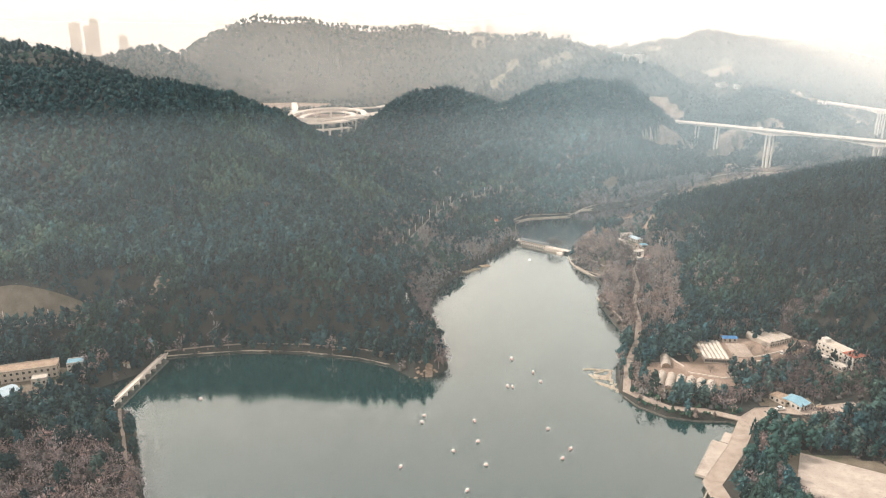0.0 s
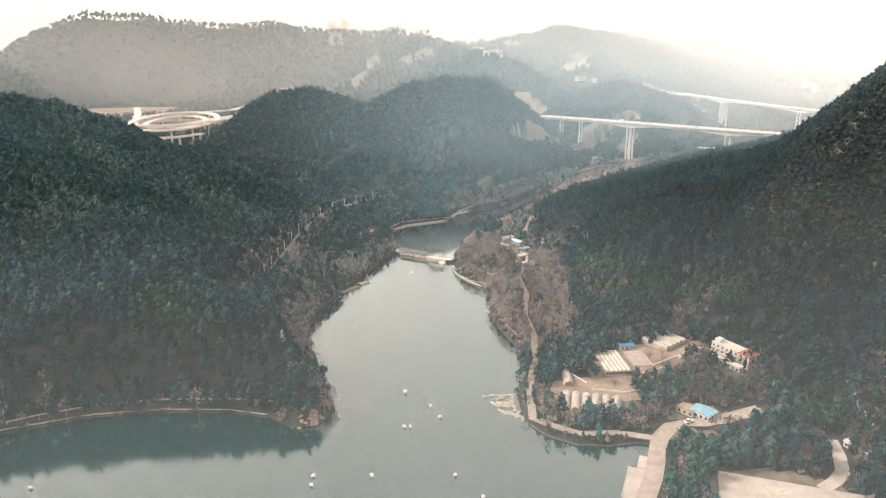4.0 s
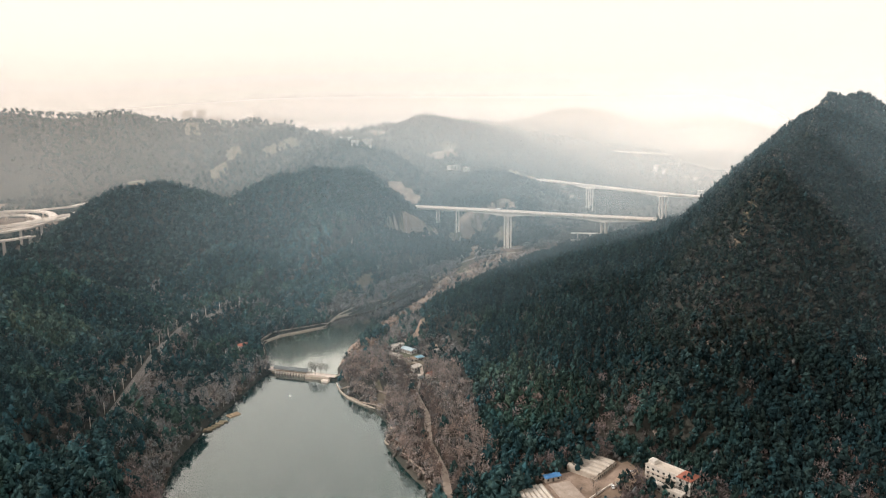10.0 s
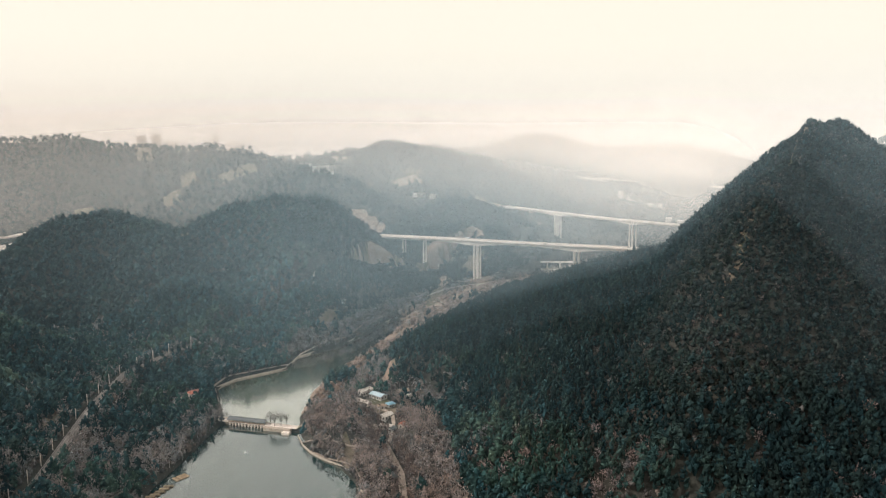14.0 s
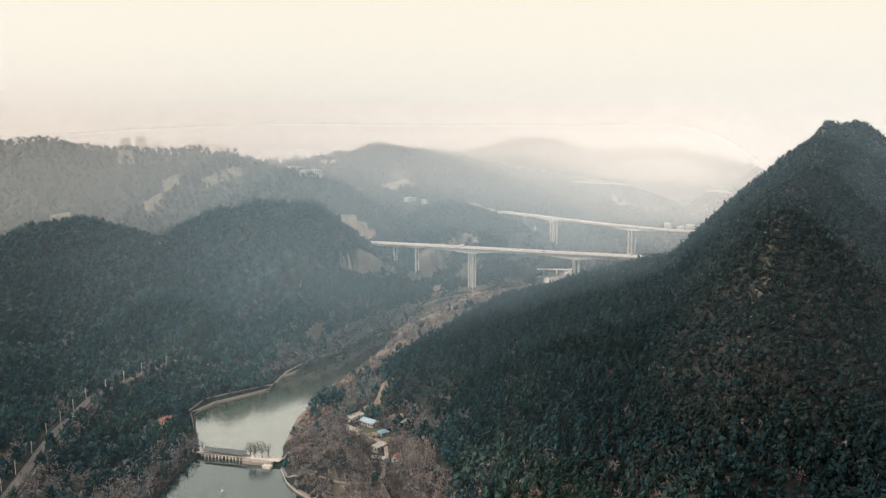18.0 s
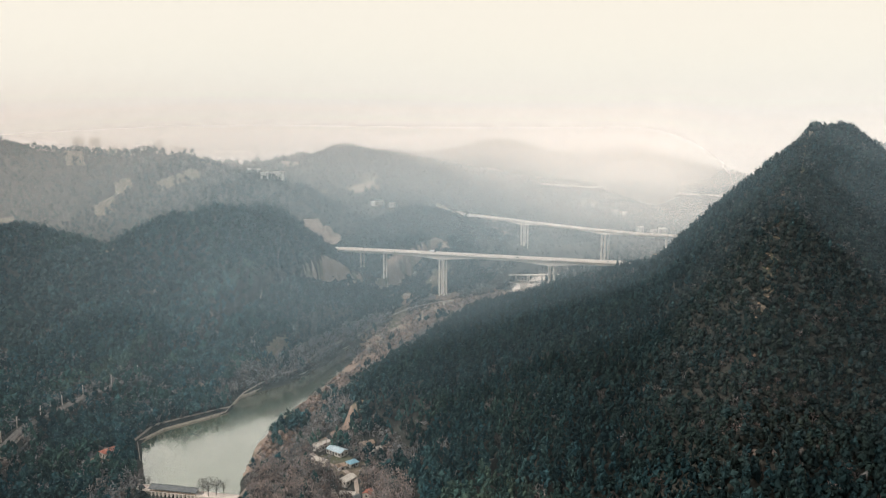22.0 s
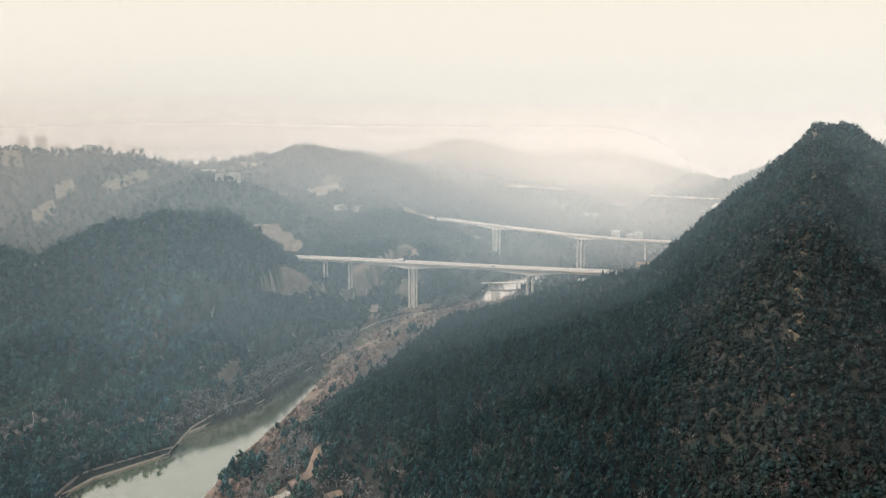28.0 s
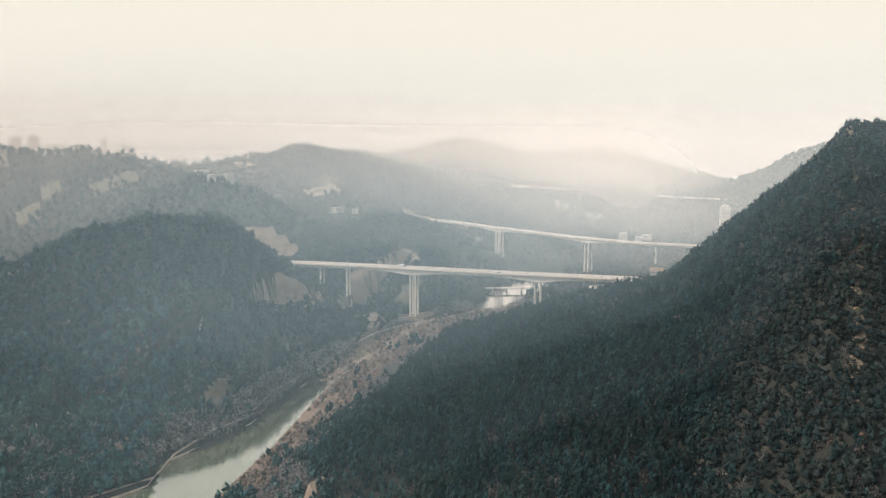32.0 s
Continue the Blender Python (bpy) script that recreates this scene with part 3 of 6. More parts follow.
def forest(name, shapes, xs, ys, sizes, tints, material, label, sink=0.3, soft=True):
    """All trees of one sort as a single mesh, each turned, scaled and tinted its own way."""
    zs = land(xs, ys) - sink
    turn = rng.uniform(0, 2 * math.pi, len(xs))
    pick = rng.integers(0, len(shapes), len(xs))
    V, F, C, n = [], [], [], 0
    for k, (sv, sf) in enumerate(shapes):
        w = np.where(pick == k)[0]
        if not len(w):
            continue
        c, s = np.cos(turn[w])[:, None], np.sin(turn[w])[:, None]
        size, tall = sizes[w][:, None], (sizes[w] * rng.uniform(0.85, 1.2, len(w)))[:, None]
        X = (sv[:, 0] * c - sv[:, 1] * s) * size + xs[w][:, None]
        Y = (sv[:, 0] * s + sv[:, 1] * c) * size + ys[w][:, None]
        Z = sv[:, 2] * tall + zs[w][:, None]
        V.append(np.stack([X, Y, Z], -1).reshape(-1, 3))
        F.append((sf[None] + (np.arange(len(w)) * len(sv))[:, None, None] + n).reshape(-1, 3))
        C.append(np.repeat(tints[w], len(sv), axis=0))
        n += len(w) * len(sv)
    me = mesh_of(name, np.concatenate(V), np.concatenate(F), material, soft)
    at = me.attributes.new("tint", "FLOAT_COLOR", "POINT")
    col = np.concatenate(C)
    at.data.foreach_set("color", np.concatenate([col, np.ones((len(col), 1))], 1).astype(np.float32).ravel())
    return tagged(new(name, me), label, "forest", kind="stuff")


def scatter(x0, x1, y0, y1, step):
    X, Y = np.meshgrid(np.arange(x0, x1, step), np.arange(y0, y1, step))
    X, Y = X.ravel() + rng.uniform(-0.45, 0.45, X.size) * step, Y.ravel() + rng.uniform(-0.45, 0.45, X.size) * step
    return X, Y


def wooded(X, Y, margin=0.6):
    ok = open_ground(X, Y) == 0
    for poly, more in ((LAKE, 0), (POND, 4.2), (POOL, 0)):
        ok &= outside(poly, X, Y) > margin + more
    for line, half in ((RAIL, 6.5), (RAIL_WEST, 7), (ROAD, 3.4), (QUAY, 9), (SHORE_ROAD, 4.0), (COVE_ROAD, 1.9)):
        ok &= along(line, X, Y)[0] > half
    for hx, hy in CABINS:
        ok &= np.hypot(X - hx, Y - hy) > 7
    for line in (GARDEN, PARK_LANE, WEST_WALK, FOREST_ROAD, YARD):
        ok &= along([(x, y, 0) for x, y in line], X, Y)[0] > (6.5 if line is YARD else 3.2)
    return ok


def scrub_zone(X, Y):
    """1 on the scrubby upper flanks of the mountain, 0 in the tall woods."""
    gap = along(PEAK_WEST[0], X, Y)[0] - along(PEAK[0], X, Y)[0]
    return ease(gap + 110 * fractal(X, Y, 90, 3, 71), -35, 45) * ease(X, 260, 360) * ease(land(X, Y), 35, 80)


def conifer_belt(X, Y):
    """Where the planted conifers stand: the lower western slope of the mountain."""
    return (X > 225) & (scrub_zone(X, Y) < 0.5) & (along(FLOOD_PLAIN, X, Y)[0] > 34) & (land(X, Y) > 14) & (Y > 470)


def leafless_share(X, Y):
    """Share of leafless trees: high near the water and the valley floor, in strips on the slopes."""
    h = land(X, Y)
    low = 1 - ease(h, 9, 30)
    strip = ease(fractal(X, Y, 80, 3, 21), 0.1, 0.34)
    share = 0.07 + 0.75 * low * ease(fractal(X, Y, 50, 2, 33), -0.35, 0.05) + 0.34 * strip
    share += 0.75 * ((along(ROAD, X, Y)[0] < 34) & (Y > 455))
    share += 0.95 * (1 - ease(along(FLOOD_PLAIN, X, Y)[0], 24, 36 + 24 * (Y > 905)))
    share += 0.35 * (along(RAIL, X, Y)[0] < 22)
    d, _ = along(PEAK[0], X, Y)
    share += 0.15 * ease(-d, -55, -20) * (h > 60)
    share *= 1 - 0.65 * ((X < 4) & (Y + 160 * fractal(X, Y, 60, 3, 77) < 480))
    share *= 1 - 0.2 * ((X < 0.35 * (Y - 560) + 20) & (Y < 715) & (X < 60))
    share += 0.25 * (outside(LAKE, X, Y) < 26) * (Y > 490)
    share *= 1 - 0.6 * ease(h, 40, 80) * (X > 250)
    share *= 1 - 0.2 * ease(h, 30, 60) * (X < 120)
    share += 0.12 * scrub_zone(X, Y)
    share *= 1 - 0.85 * (1 - ease(np.hypot((X - 186) / 30, (Y - 757) / 22), 0.7, 1.1))
    share *= 1 - 0.8 * conifer_belt(X, Y)
    share += 0.5 * (1 - ease(outside(POND, X, Y), 20, 48)) * ease(fractal(X, Y, 36, 2, 35), -0.2, 0.1)
    share += 0.75 * (1 - ease(np.hypot((X + 172) / 52, (Y - 268) / 32), 0.8, 1.1))
    share *= 1 - 0.3 * ease(X, 160, 190) * (1 - ease(Y, 440, 500))
    share *= 1 - 0.72 * (1 - ease(X - 0.35 * (Y - 700), 90, 140)) * ease(Y, 670, 740)
    return np.clip(share, 0, 0.97)


def tint_of(n, spread_by, warm):
    v = rng.uniform(1 - spread_by, 1 + spread_by, (n, 1))
    w = rng.uniform(-warm, warm, (n, 1))
    return np.clip(np.concatenate([v * (1 + w), v, v * (1 - 0.6 * w)], 1), 0.2, 3.0)


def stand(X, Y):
    """Tint of each stand of trees: fresh green and dull brown patches, and slopes darkened by position."""
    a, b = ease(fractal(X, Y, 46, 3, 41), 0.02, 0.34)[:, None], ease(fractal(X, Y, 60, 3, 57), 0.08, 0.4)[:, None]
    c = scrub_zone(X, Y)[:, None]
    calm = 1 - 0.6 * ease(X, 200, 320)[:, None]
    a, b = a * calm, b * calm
    # mountain side darker as conifers; other slopes' dim light is painted in by position
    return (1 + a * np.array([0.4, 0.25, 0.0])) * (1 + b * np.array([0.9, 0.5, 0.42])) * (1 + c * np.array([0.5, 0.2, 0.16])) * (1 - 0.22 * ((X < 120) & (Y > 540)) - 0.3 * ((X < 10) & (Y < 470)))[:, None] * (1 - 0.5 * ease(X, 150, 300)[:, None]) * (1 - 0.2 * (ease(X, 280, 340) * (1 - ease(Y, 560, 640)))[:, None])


EVERGREEN = [crown(5, 11.5, 3.1, s, s % 3 != 0, 24) for s in range(9)]
EVERGREEN_OFF = [crown(3, 11, 3.4, 20 + s, s % 3 != 0, 10) for s in range(9)]
EVERGREEN_RICH = [crown(12, 11.5, 3.2, 200 + s, s % 4 == 0, 90) for s in range(8)]
CONIFER = [crown(5, 13.0, 2.6, 160 + s, True, 20) for s in range(8)]
LEAFLESS = [twigs(20, 8.6, 3.0, 50 + s, 0.30) for s in range(8)]
LEAFLESS_OFF = [twigs(11, 8.8, 3.1, 60 + s, 0.42) for s in range(8)]
REDWOOD = [twigs(22, 12.0, 1.7, 140 + s, 0.28) for s in range(6)]
FAR_CROWN = [crown(2, 11, 4.4, 80 + s, False, 5) for s in range(9)]
SHRUB = [crown(1, 11, 4.0, 100 + s, False, 9) for s in range(9)]
DIM_CROWN = [crown(2, 11, 4.6, 90 + s, False) for s in range(5)]

near_x, near_y = scatter(-330, 720, 225, 1010, 4.3)
keep = wooded(near_x, near_y) & ~((near_x > 560) & (near_y < 520)) & ~((near_x < -200) & (near_y > 930))
near_x, near_y = near_x[keep], near_y[keep]
bare = rng.uniform(0, 1, len(near_x)) < leafless_share(near_x, near_y)
sx, sy = near_x[~bare], near_y[~bare]
small = 1 - 0.42 * scrub_zone(sx, sy)
size_all = small * rng.uniform(0.68, 1.12, len(sx))
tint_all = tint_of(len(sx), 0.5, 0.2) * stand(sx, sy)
rich = np.hypot(sx, sy) < 395
pines = conifer_belt(sx, sy) & ~rich
close = (along([(0, 0, 0), (80, 360, 0)], sx, sy)[0] < 430) & ~rich & ~pines
off = ~(rich | pines | close)
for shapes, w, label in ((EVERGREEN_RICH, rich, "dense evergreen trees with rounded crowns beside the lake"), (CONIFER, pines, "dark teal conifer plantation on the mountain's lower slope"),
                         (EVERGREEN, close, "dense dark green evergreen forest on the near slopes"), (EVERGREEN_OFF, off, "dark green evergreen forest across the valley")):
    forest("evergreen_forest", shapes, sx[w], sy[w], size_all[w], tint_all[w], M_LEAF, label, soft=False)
low_x, low_y = scatter(360, 680, 1010, 1130, 4.9)
keep = wooded(low_x, low_y) & (along(FLOOD_PLAIN, low_x, low_y)[0] < 46)
sx, sy = np.r_[near_x[bare], low_x[keep]], np.r_[near_y[bare], low_y[keep]]
on_plain = along(FLOOD_PLAIN, sx, sy)[0] < 30
size_all, tint_all = rng.uniform(0.65, 1.25, len(sx)) * np.where(on_plain, 0.5, 1.0) * (1 - 0.4 * scrub_zone(sx, sy)), tint_of(len(sx), 0.3, 0.1) * np.where(on_plain[:, None], (1.75, 1.42, 1.3), (1.0, 1.0, 1.0)) * np.where(land(sx, sy) < 32, 1.55 - 0.75 * ease(sx, 160, 190) * (1 - ease(sy, 440, 500)), 0.85)[:, None] * np.where((along(ROAD, sx, sy)[0] < 50)[:, None], (1.18, 1.05, 1.0), np.where((sy < 520)[:, None], (1.12, 0.95, 0.95), (1.0, 1.0, 1.0)))
close = along([(0, 0, 0), (80, 360, 0)], sx, sy)[0] < 330
forest("leafless_forest", LEAFLESS, sx[close], sy[close], size_all[close], tint_all[close], M_TWIG, "grey-brown leafless winter trees beside the lake and on the slopes", soft=False)
forest("leafless_forest", LEAFLESS_OFF, sx[~close], sy[~close], size_all[~close], tint_all[~close], M_TWIG, "grey-brown leafless winter trees along the river", soft=False)

row_x, row_y = scatter(100, 200, 440, 650, 3.2)
keep = (along(ROAD, row_x, row_y)[0] < 8 + 12 * fractal(row_x, row_y, 40, 2, 91)) & (along(ROAD, row_x, row_y)[0] > 2.4) & (outside(LAKE, row_x, row_y) > 8)
row_x, row_y = row_x[keep], row_y[keep]
forest("redwood_grove", REDWOOD, row_x, row_y, rng.uniform(0.6, 1.0, len(row_x)), tint_of(len(row_x), 0.2, 0.08) * (1.12, 0.92, 0.84), M_TWIG, "reddish-brown leafless dawn redwoods lining the lake road", soft=False)

M_SCRUB = surface("dry_scrub", (0.068, 0.065, 0.061), (0.115, 0.110, 0.104), 5.0, rough=0.95, bump=0.4, fine=5, tint="tint", sheen=0.1)
BUSH = [crown(2, 3.6, 2.0, 120 + s, False) for s in range(6)]
far_x, far_y = scatter(-330, 720, 225, 1130, 4.6)
keep = wooded(far_x, far_y, 0.3) & (rng.uniform(0, 1, len(far_x)) < leafless_share(far_x, far_y) * 1.1) & (land(far_x, far_y) < 70)
far_x, far_y = far_x[keep], far_y[keep]
forest("undergrowth", BUSH, far_x, far_y, rng.uniform(0.6, 1.3, len(far_x)), tint_of(len(far_x), 0.4, 0.15) * np.where((along(FLOOD_PLAIN, far_x, far_y)[0] < 32)[:, None], (1.9, 1.6, 1.45), (1.25, 1.2, 1.2)), M_SCRUB, "dry grey-brown undergrowth below the leafless trees", 0.9)
far_x, far_y = scatter(100, 176, 338, 384, 2.1)
keep = (outside(LAKE, far_x, far_y) > 1.2) & (along(SHORE_ROAD, far_x, far_y)[0] > 3.0) & (along(SHORE_ROAD, far_x, far_y)[0] < 10) & (along(QUAY, far_x, far_y)[0] > 6) & (along(ROAD, far_x, far_y)[0] > 3.4) & (rng.uniform(0, 1, len(far_x)) < 0.6)
far_x, far_y = far_x[keep], far_y[keep]
forest("bank_shrubs", BUSH, far_x, far_y, rng.uniform(0.35, 0.9, len(far_x)), tint_of(len(far_x), 0.4, 0.3) * (1.3, 1.2, 0.8), M_LEAF, "low mixed shrubs on the stone lake bank", 0.9, False)
far_x, far_y = scatter(300, 800, 400, 800, 3.0)
keep = scrub_zone(far_x, far_y) > rng.uniform(0.1, 0.7, len(far_x))
far_x, far_y = far_x[keep], far_y[keep]
forest("hilltop_shrubs", SHRUB, far_x, far_y, rng.uniform(0.25, 0.5, len(far_x)), tint_of(len(far_x), 0.4, 0.15) * (0.92, 0.56, 0.52), M_LEAF, "low dull green scrub on the rocky mountain ridge")
far_x, far_y = scatter(-900, 1250, 820, 2250, 13.5)
hill_x, hill_y = scatter(-320, 640, 1010, 1330, 6.4)
far_x, far_y = np.r_[far_x[~((far_x > -320) & (far_x < 640) & (far_y < 1330))], hill_x], np.r_[far_y[~((far_x > -320) & (far_x < 640) & (far_y < 1330))], hill_y]
keep = wooded(far_x, far_y) & (along(FLOOD_PLAIN, far_x, far_y)[0] > 42) & ~((far_x > -330) & (far_x < 720) & (far_y < 1010)) & (far_y > 0.75 * far_x + 250) & (land(far_x, far_y) > 12)
far_x, far_y = far_x[keep], far_y[keep]
forest("far_forest", FAR_CROWN, far_x, far_y, rng.uniform(0.7, 1.15, len(far_x)), tint_of(len(far_x), 0.45, 0.15) * stand(far_x, far_y) * 0.62, M_LEAF, "dark green woods on the hills behind the valley", 1.0, False)
far_x, far_y = scatter(-900, -330, 300, 820, 6.5)
keep = wooded(far_x, far_y)
far_x, far_y = far_x[keep], far_y[keep]
forest("western_forest", FAR_CROWN, far_x, far_y, rng.uniform(0.6, 1.0, len(far_x)), tint_of(len(far_x), 0.3, 0.15) * stand(far_x, far_y), M_LEAF, "dark green woods on the western hillside", 1.0)
far_x, far_y = scatter(-330, 720, -160, 228, 9.5)
keep = outside(LAKE, far_x, far_y) > 2
keep &= (along(QUAY, far_x, far_y)[0] > 9) & (open_ground(far_x, far_y) == 0)
far_x, far_y = far_x[keep], far_y[keep]
forest("southern_forest", FAR_CROWN, far_x, far_y, rng.uniform(0.7, 1.1, len(far_x)), tint_of(len(far_x), 0.3, 0.15) * stand(far_x, far_y), M_LEAF, "dark green woods at the southern end of the lake", 1.0)
far_x, far_y = scatter(-1600, 3000, 2250, 3600, 27)
keep = (open_ground(far_x, far_y) == 0) & (land(far_x, far_y) > 30)
far_x, far_y = far_x[keep], far_y[keep]
forest("distant_forest", DIM_CROWN, far_x, far_y, rng.uniform(1.6, 2.6, len(far_x)), tint_of(len(far_x), 0.3, 0.15), M_LEAF, "woods on distant hazy ridges", 3.0)
far_x, far_y = scatter(900, 2900, 900, 2400, 17)
keep = (open_ground(far_x, far_y) == 0) & (outside(POOL, far_x, far_y) > 5) & ((far_y < 0.75 * far_x + 250) | ((far_x > 1250) & (far_y < 2250)))
far_x, far_y = far_x[keep], far_y[keep]
forest("eastern_forest", DIM_CROWN, far_x, far_y, rng.uniform(1.0, 1.7, len(far_x)), tint_of(len(far_x), 0.3, 0.15), M_LEAF, "woods on the hill beyond the second viaduct", 2.0)


# ---- building blocks ----
def part(name, bm, material, parent=None, label=""):
    """Links a bmesh as one mesh object under a thing or a part."""
    me = bpy.data.meshes.new(name)
    bmesh.ops.recalc_face_normals(bm, faces=bm.faces[:])
    bm.to_mesh(me)
    bm.free()
    me.materials.append(material)
    ob = new(name, me)
    if parent:
        ob.parent = parent
    if label:
        tagged(ob, label)
    return ob


def thing(name, m, label, category, group=""):
    ob = new(name)
    ob.empty_display_size = 1.0
    ob.matrix_world = m
    return tagged(ob, label, category, group)


def block(bm, x0, x1, y0, y1, z0, z1, bevel=0.0):
    vs = [bm.verts.new((x, y, z)) for z in (z0, z1) for x, y in ((x0, y0), (x1, y0), (x1, y1), (x0, y1))]
    fs = [bm.faces.new([vs[i] for i in f]) for f in ((3, 2, 1, 0), (4, 5, 6, 7), (0, 1, 5, 4), (1, 2, 6, 5), (2, 3, 7, 6), (3, 0, 4, 7))]
    if bevel:
        edges = list({e for f in fs for e in f.edges})
        bmesh.ops.bevel(bm, geom=edges, offset=bevel, segments=1, affect="EDGES")
    return bm


def boxed(*dims, bevel=0.0):
    return block(bmesh.new(), *dims, bevel=bevel)


def swept(line, section, closed=True):
    """A bmesh of a cross-section (across, up) carried along a line of (x, y, z)."""
    bm = bmesh.new()
    rings = []
    for i, p in enumerate(line):
        a, b = line[max(i - 1, 0)], line[min(i + 1, len(line) - 1)]
        tx, ty = b[0] - a[0], b[1] - a[1]
        ln = math.hypot(tx, ty)
        nxv, nyv = ty / ln, -tx / ln
        rings.append([bm.verts.new((p[0] + nxv * u, p[1] + nyv * u, p[2] + v)) for u, v in section])
    k = len(section)
    for r, s in zip(rings, rings[1:]):
        for j in range(k if closed else k - 1):
            bm.faces.new((r[j], r[(j + 1) % k], s[(j + 1) % k], s[j]))
    if closed:
        bm.faces.new(rings[0][::-1])
        bm.faces.new(rings[-1])
    return bm


def finer(line, step):
    """A line of (x, y, z) with a point every step metres or so."""
    out = [line[0]]
    for a, b in zip(line, line[1:]):
        n = max(1, round(math.dist(a, b) / step))
        out += [tuple(a[k] + (b[k] - a[k]) * j / n for k in range(3)) for j in range(1, n + 1)]
    return out


# ---- viaducts ----
def viaduct(label, line, width, piers, depth_mid, depth_pier, lamp_step):
    """A concrete highway bridge: line of the deck's top, piers as (share along, height of base, haunched, columns)."""
    total = [0.0]
    for a, b in zip(line, line[1:]):
        total.append(total[-1] + math.dist(a, b))

    def at(u):
        s = u * total[-1]
        for i in range(len(line) - 1):
            if s <= total[i + 1] + 1e-6:
                f = (s - total[i]) / (total[i + 1] - total[i])
                p = Vector(line[i]).lerp(Vector(line[i + 1]), f)
                d = Vector(line[i + 1]) - Vector(line[i])
                return p, math.degrees(math.atan2(d.y, d.x))
        return Vector(line[-1]), 0.0

    root = thing("viaduct", pose(0, 0, 0), label, "viaduct")
    for side in (-1, 1):
        off = side * (width / 4 + 0.35)
        half = width / 4 - 0.1
        bm = bmesh.new()
        rings = []
        n = 90
        for i in range(n + 1):
            u = i / n
            p, turn = at(u)
            s = u * total[-1]
            deep = depth_mid
            for pu, _, haunch, _ in piers:
                if haunch:
                    q = max(0.0, 1 - abs(s - pu * total[-1]) / haunch)
                    deep = max(deep, depth_mid + (depth_pier - depth_mid) * q * q)
            c, sn = math.cos(radians(turn - 90)), math.sin(radians(turn - 90))
            ring = []
            for a, z in ((-half, 0), (half, 0), (half, -0.5), (half * 0.55, -1.0), (half * 0.55, -deep), (-half * 0.55, -deep), (-half * 0.55, -1.0), (-half, -0.5)):
                ring.append(bm.verts.new((p.x + c * (off + a), p.y + sn * (off + a), p.z + z)))
            rings.append(ring)
        for r, s2 in zip(rings, rings[1:]):
            for j in range(8):
                bm.faces.new((r[j], r[(j + 1) % 8], s2[(j + 1) % 8], s2[j]))
        bm.faces.new(rings[0][::-1])
        bm.faces.new(rings[-1])
        part("girder", bm, M_CONC, root)
        lay = [tuple(at(i / 40)[0]) for i in range(41)]
        part("carriageway", swept(lay, [(off - half + 0.5, 0.004), (off + half - 0.5, 0.004), (off + half - 0.5, 0.06), (off - half + 0.5, 0.06)]), M_DECK, root, "worn grey carriageway")
        for e in (-half + 0.25, half - 0.25):
            part("parapet", swept(lay, [(off + e - 0.2, 0.0), (off + e + 0.2, 0.0), (off + e + 0.12, 1.0), (off + e - 0.12, 1.0)]), M_CONC, root, "pale concrete parapet")
    for u, base, haunch, columns in piers:
        p, turn = at(u)
        deep = depth_pier if haunch else depth_mid
        for cu, cv, wide, thick in columns:
            bm = boxed(-thick / 2, thick / 2, -wide / 2, wide / 2, base - 4 - p.z, -deep + 0.3, bevel=0.25)
            col = part("pier", bm, M_CONC, root)
            col.matrix_local = Matrix.Translation(p) @ pose(0, 0, 0, 0, 0, turn) @ pose(cu, cv, 0)
            if not haunch:
                cap = part("pier_cap", boxed(-thick / 2 - 0.4, thick / 2 + 0.4, -wide / 2 - 0.8, wide / 2 + 0.8, -deep - 1.2, -deep + 0.1, bevel=0.2), M_CONC, col)
    n = int(total[-1] / lamp_step)
    for i in range(1, n):
        p, turn = at(i / n)
        lamp = thing("street_lamp", Matrix.Translation(p) @ pose(0, 0, 0.9, 0, 0, turn), "slim grey lamp post on the viaduct's edge", "street lamp", "lamps on the viaducts")
        part("post", boxed(-0.09, 0.09, width / 2 - 0.1, width / 2 + 0.1, 0, 8.5), M_STEEL, lamp)
        part("arm", boxed(-0.06, 0.06, width / 2 - 1.8, width / 2 + 0.05, 8.4, 8.55), M_STEEL, lamp)
    return at


M_STEEL = surface("dull_steel", (0.30, 0.30, 0.30), (0.40, 0.40, 0.39), 2, rough=0.5, bump=0.05, metal=0.6)
TWIN = [(-3.2, -5.4, 3.4, 1.7), (3.2, -5.4, 3.4, 1.7), (-3.2, 5.4, 3.4, 1.7), (3.2, 5.4, 3.4, 1.7)]
SLIM = [(0, -5.2, 2.2, 1.9), (0, 5.2, 2.2, 1.9)]
NEAR_DECK = [(330, 1246, 75.5), (370, 1222, 75.5), (406, 1192, 75.5), (455, 1142, 75.2), (512, 1078, 74.8), (590, 990, 74.2), (664, 914, 73.6), (720, 850, 73.2)]
near_at = viaduct("long pale concrete highway viaduct on twin slab piers", NEAR_DECK, 21,
                  [(0.14, 52, 0, SLIM), (0.213, 46, 0, SLIM), (0.275, 40, 0, SLIM), (0.43, 14, 62, TWIN), (0.70, 8, 62, TWIN), (0.92, 50, 0, SLIM)], 3.6, 8.2, 28)
FAR_DECK = [(815, 1720, 86), (818, 1600, 85.5), (822, 1480, 85), (832, 1345, 84), (852, 1190, 83), (884, 1080, 82), (960, 980, 81)]
far_at = viaduct("second concrete viaduct crossing the hazy valley further off", FAR_DECK, 20,
                 [(0.25, 60, 30, TWIN), (0.49, 30, 62, TWIN), (0.74, 34, 50, TWIN), (0.88, 56, 0, SLIM)], 3.0, 7.0, 32)
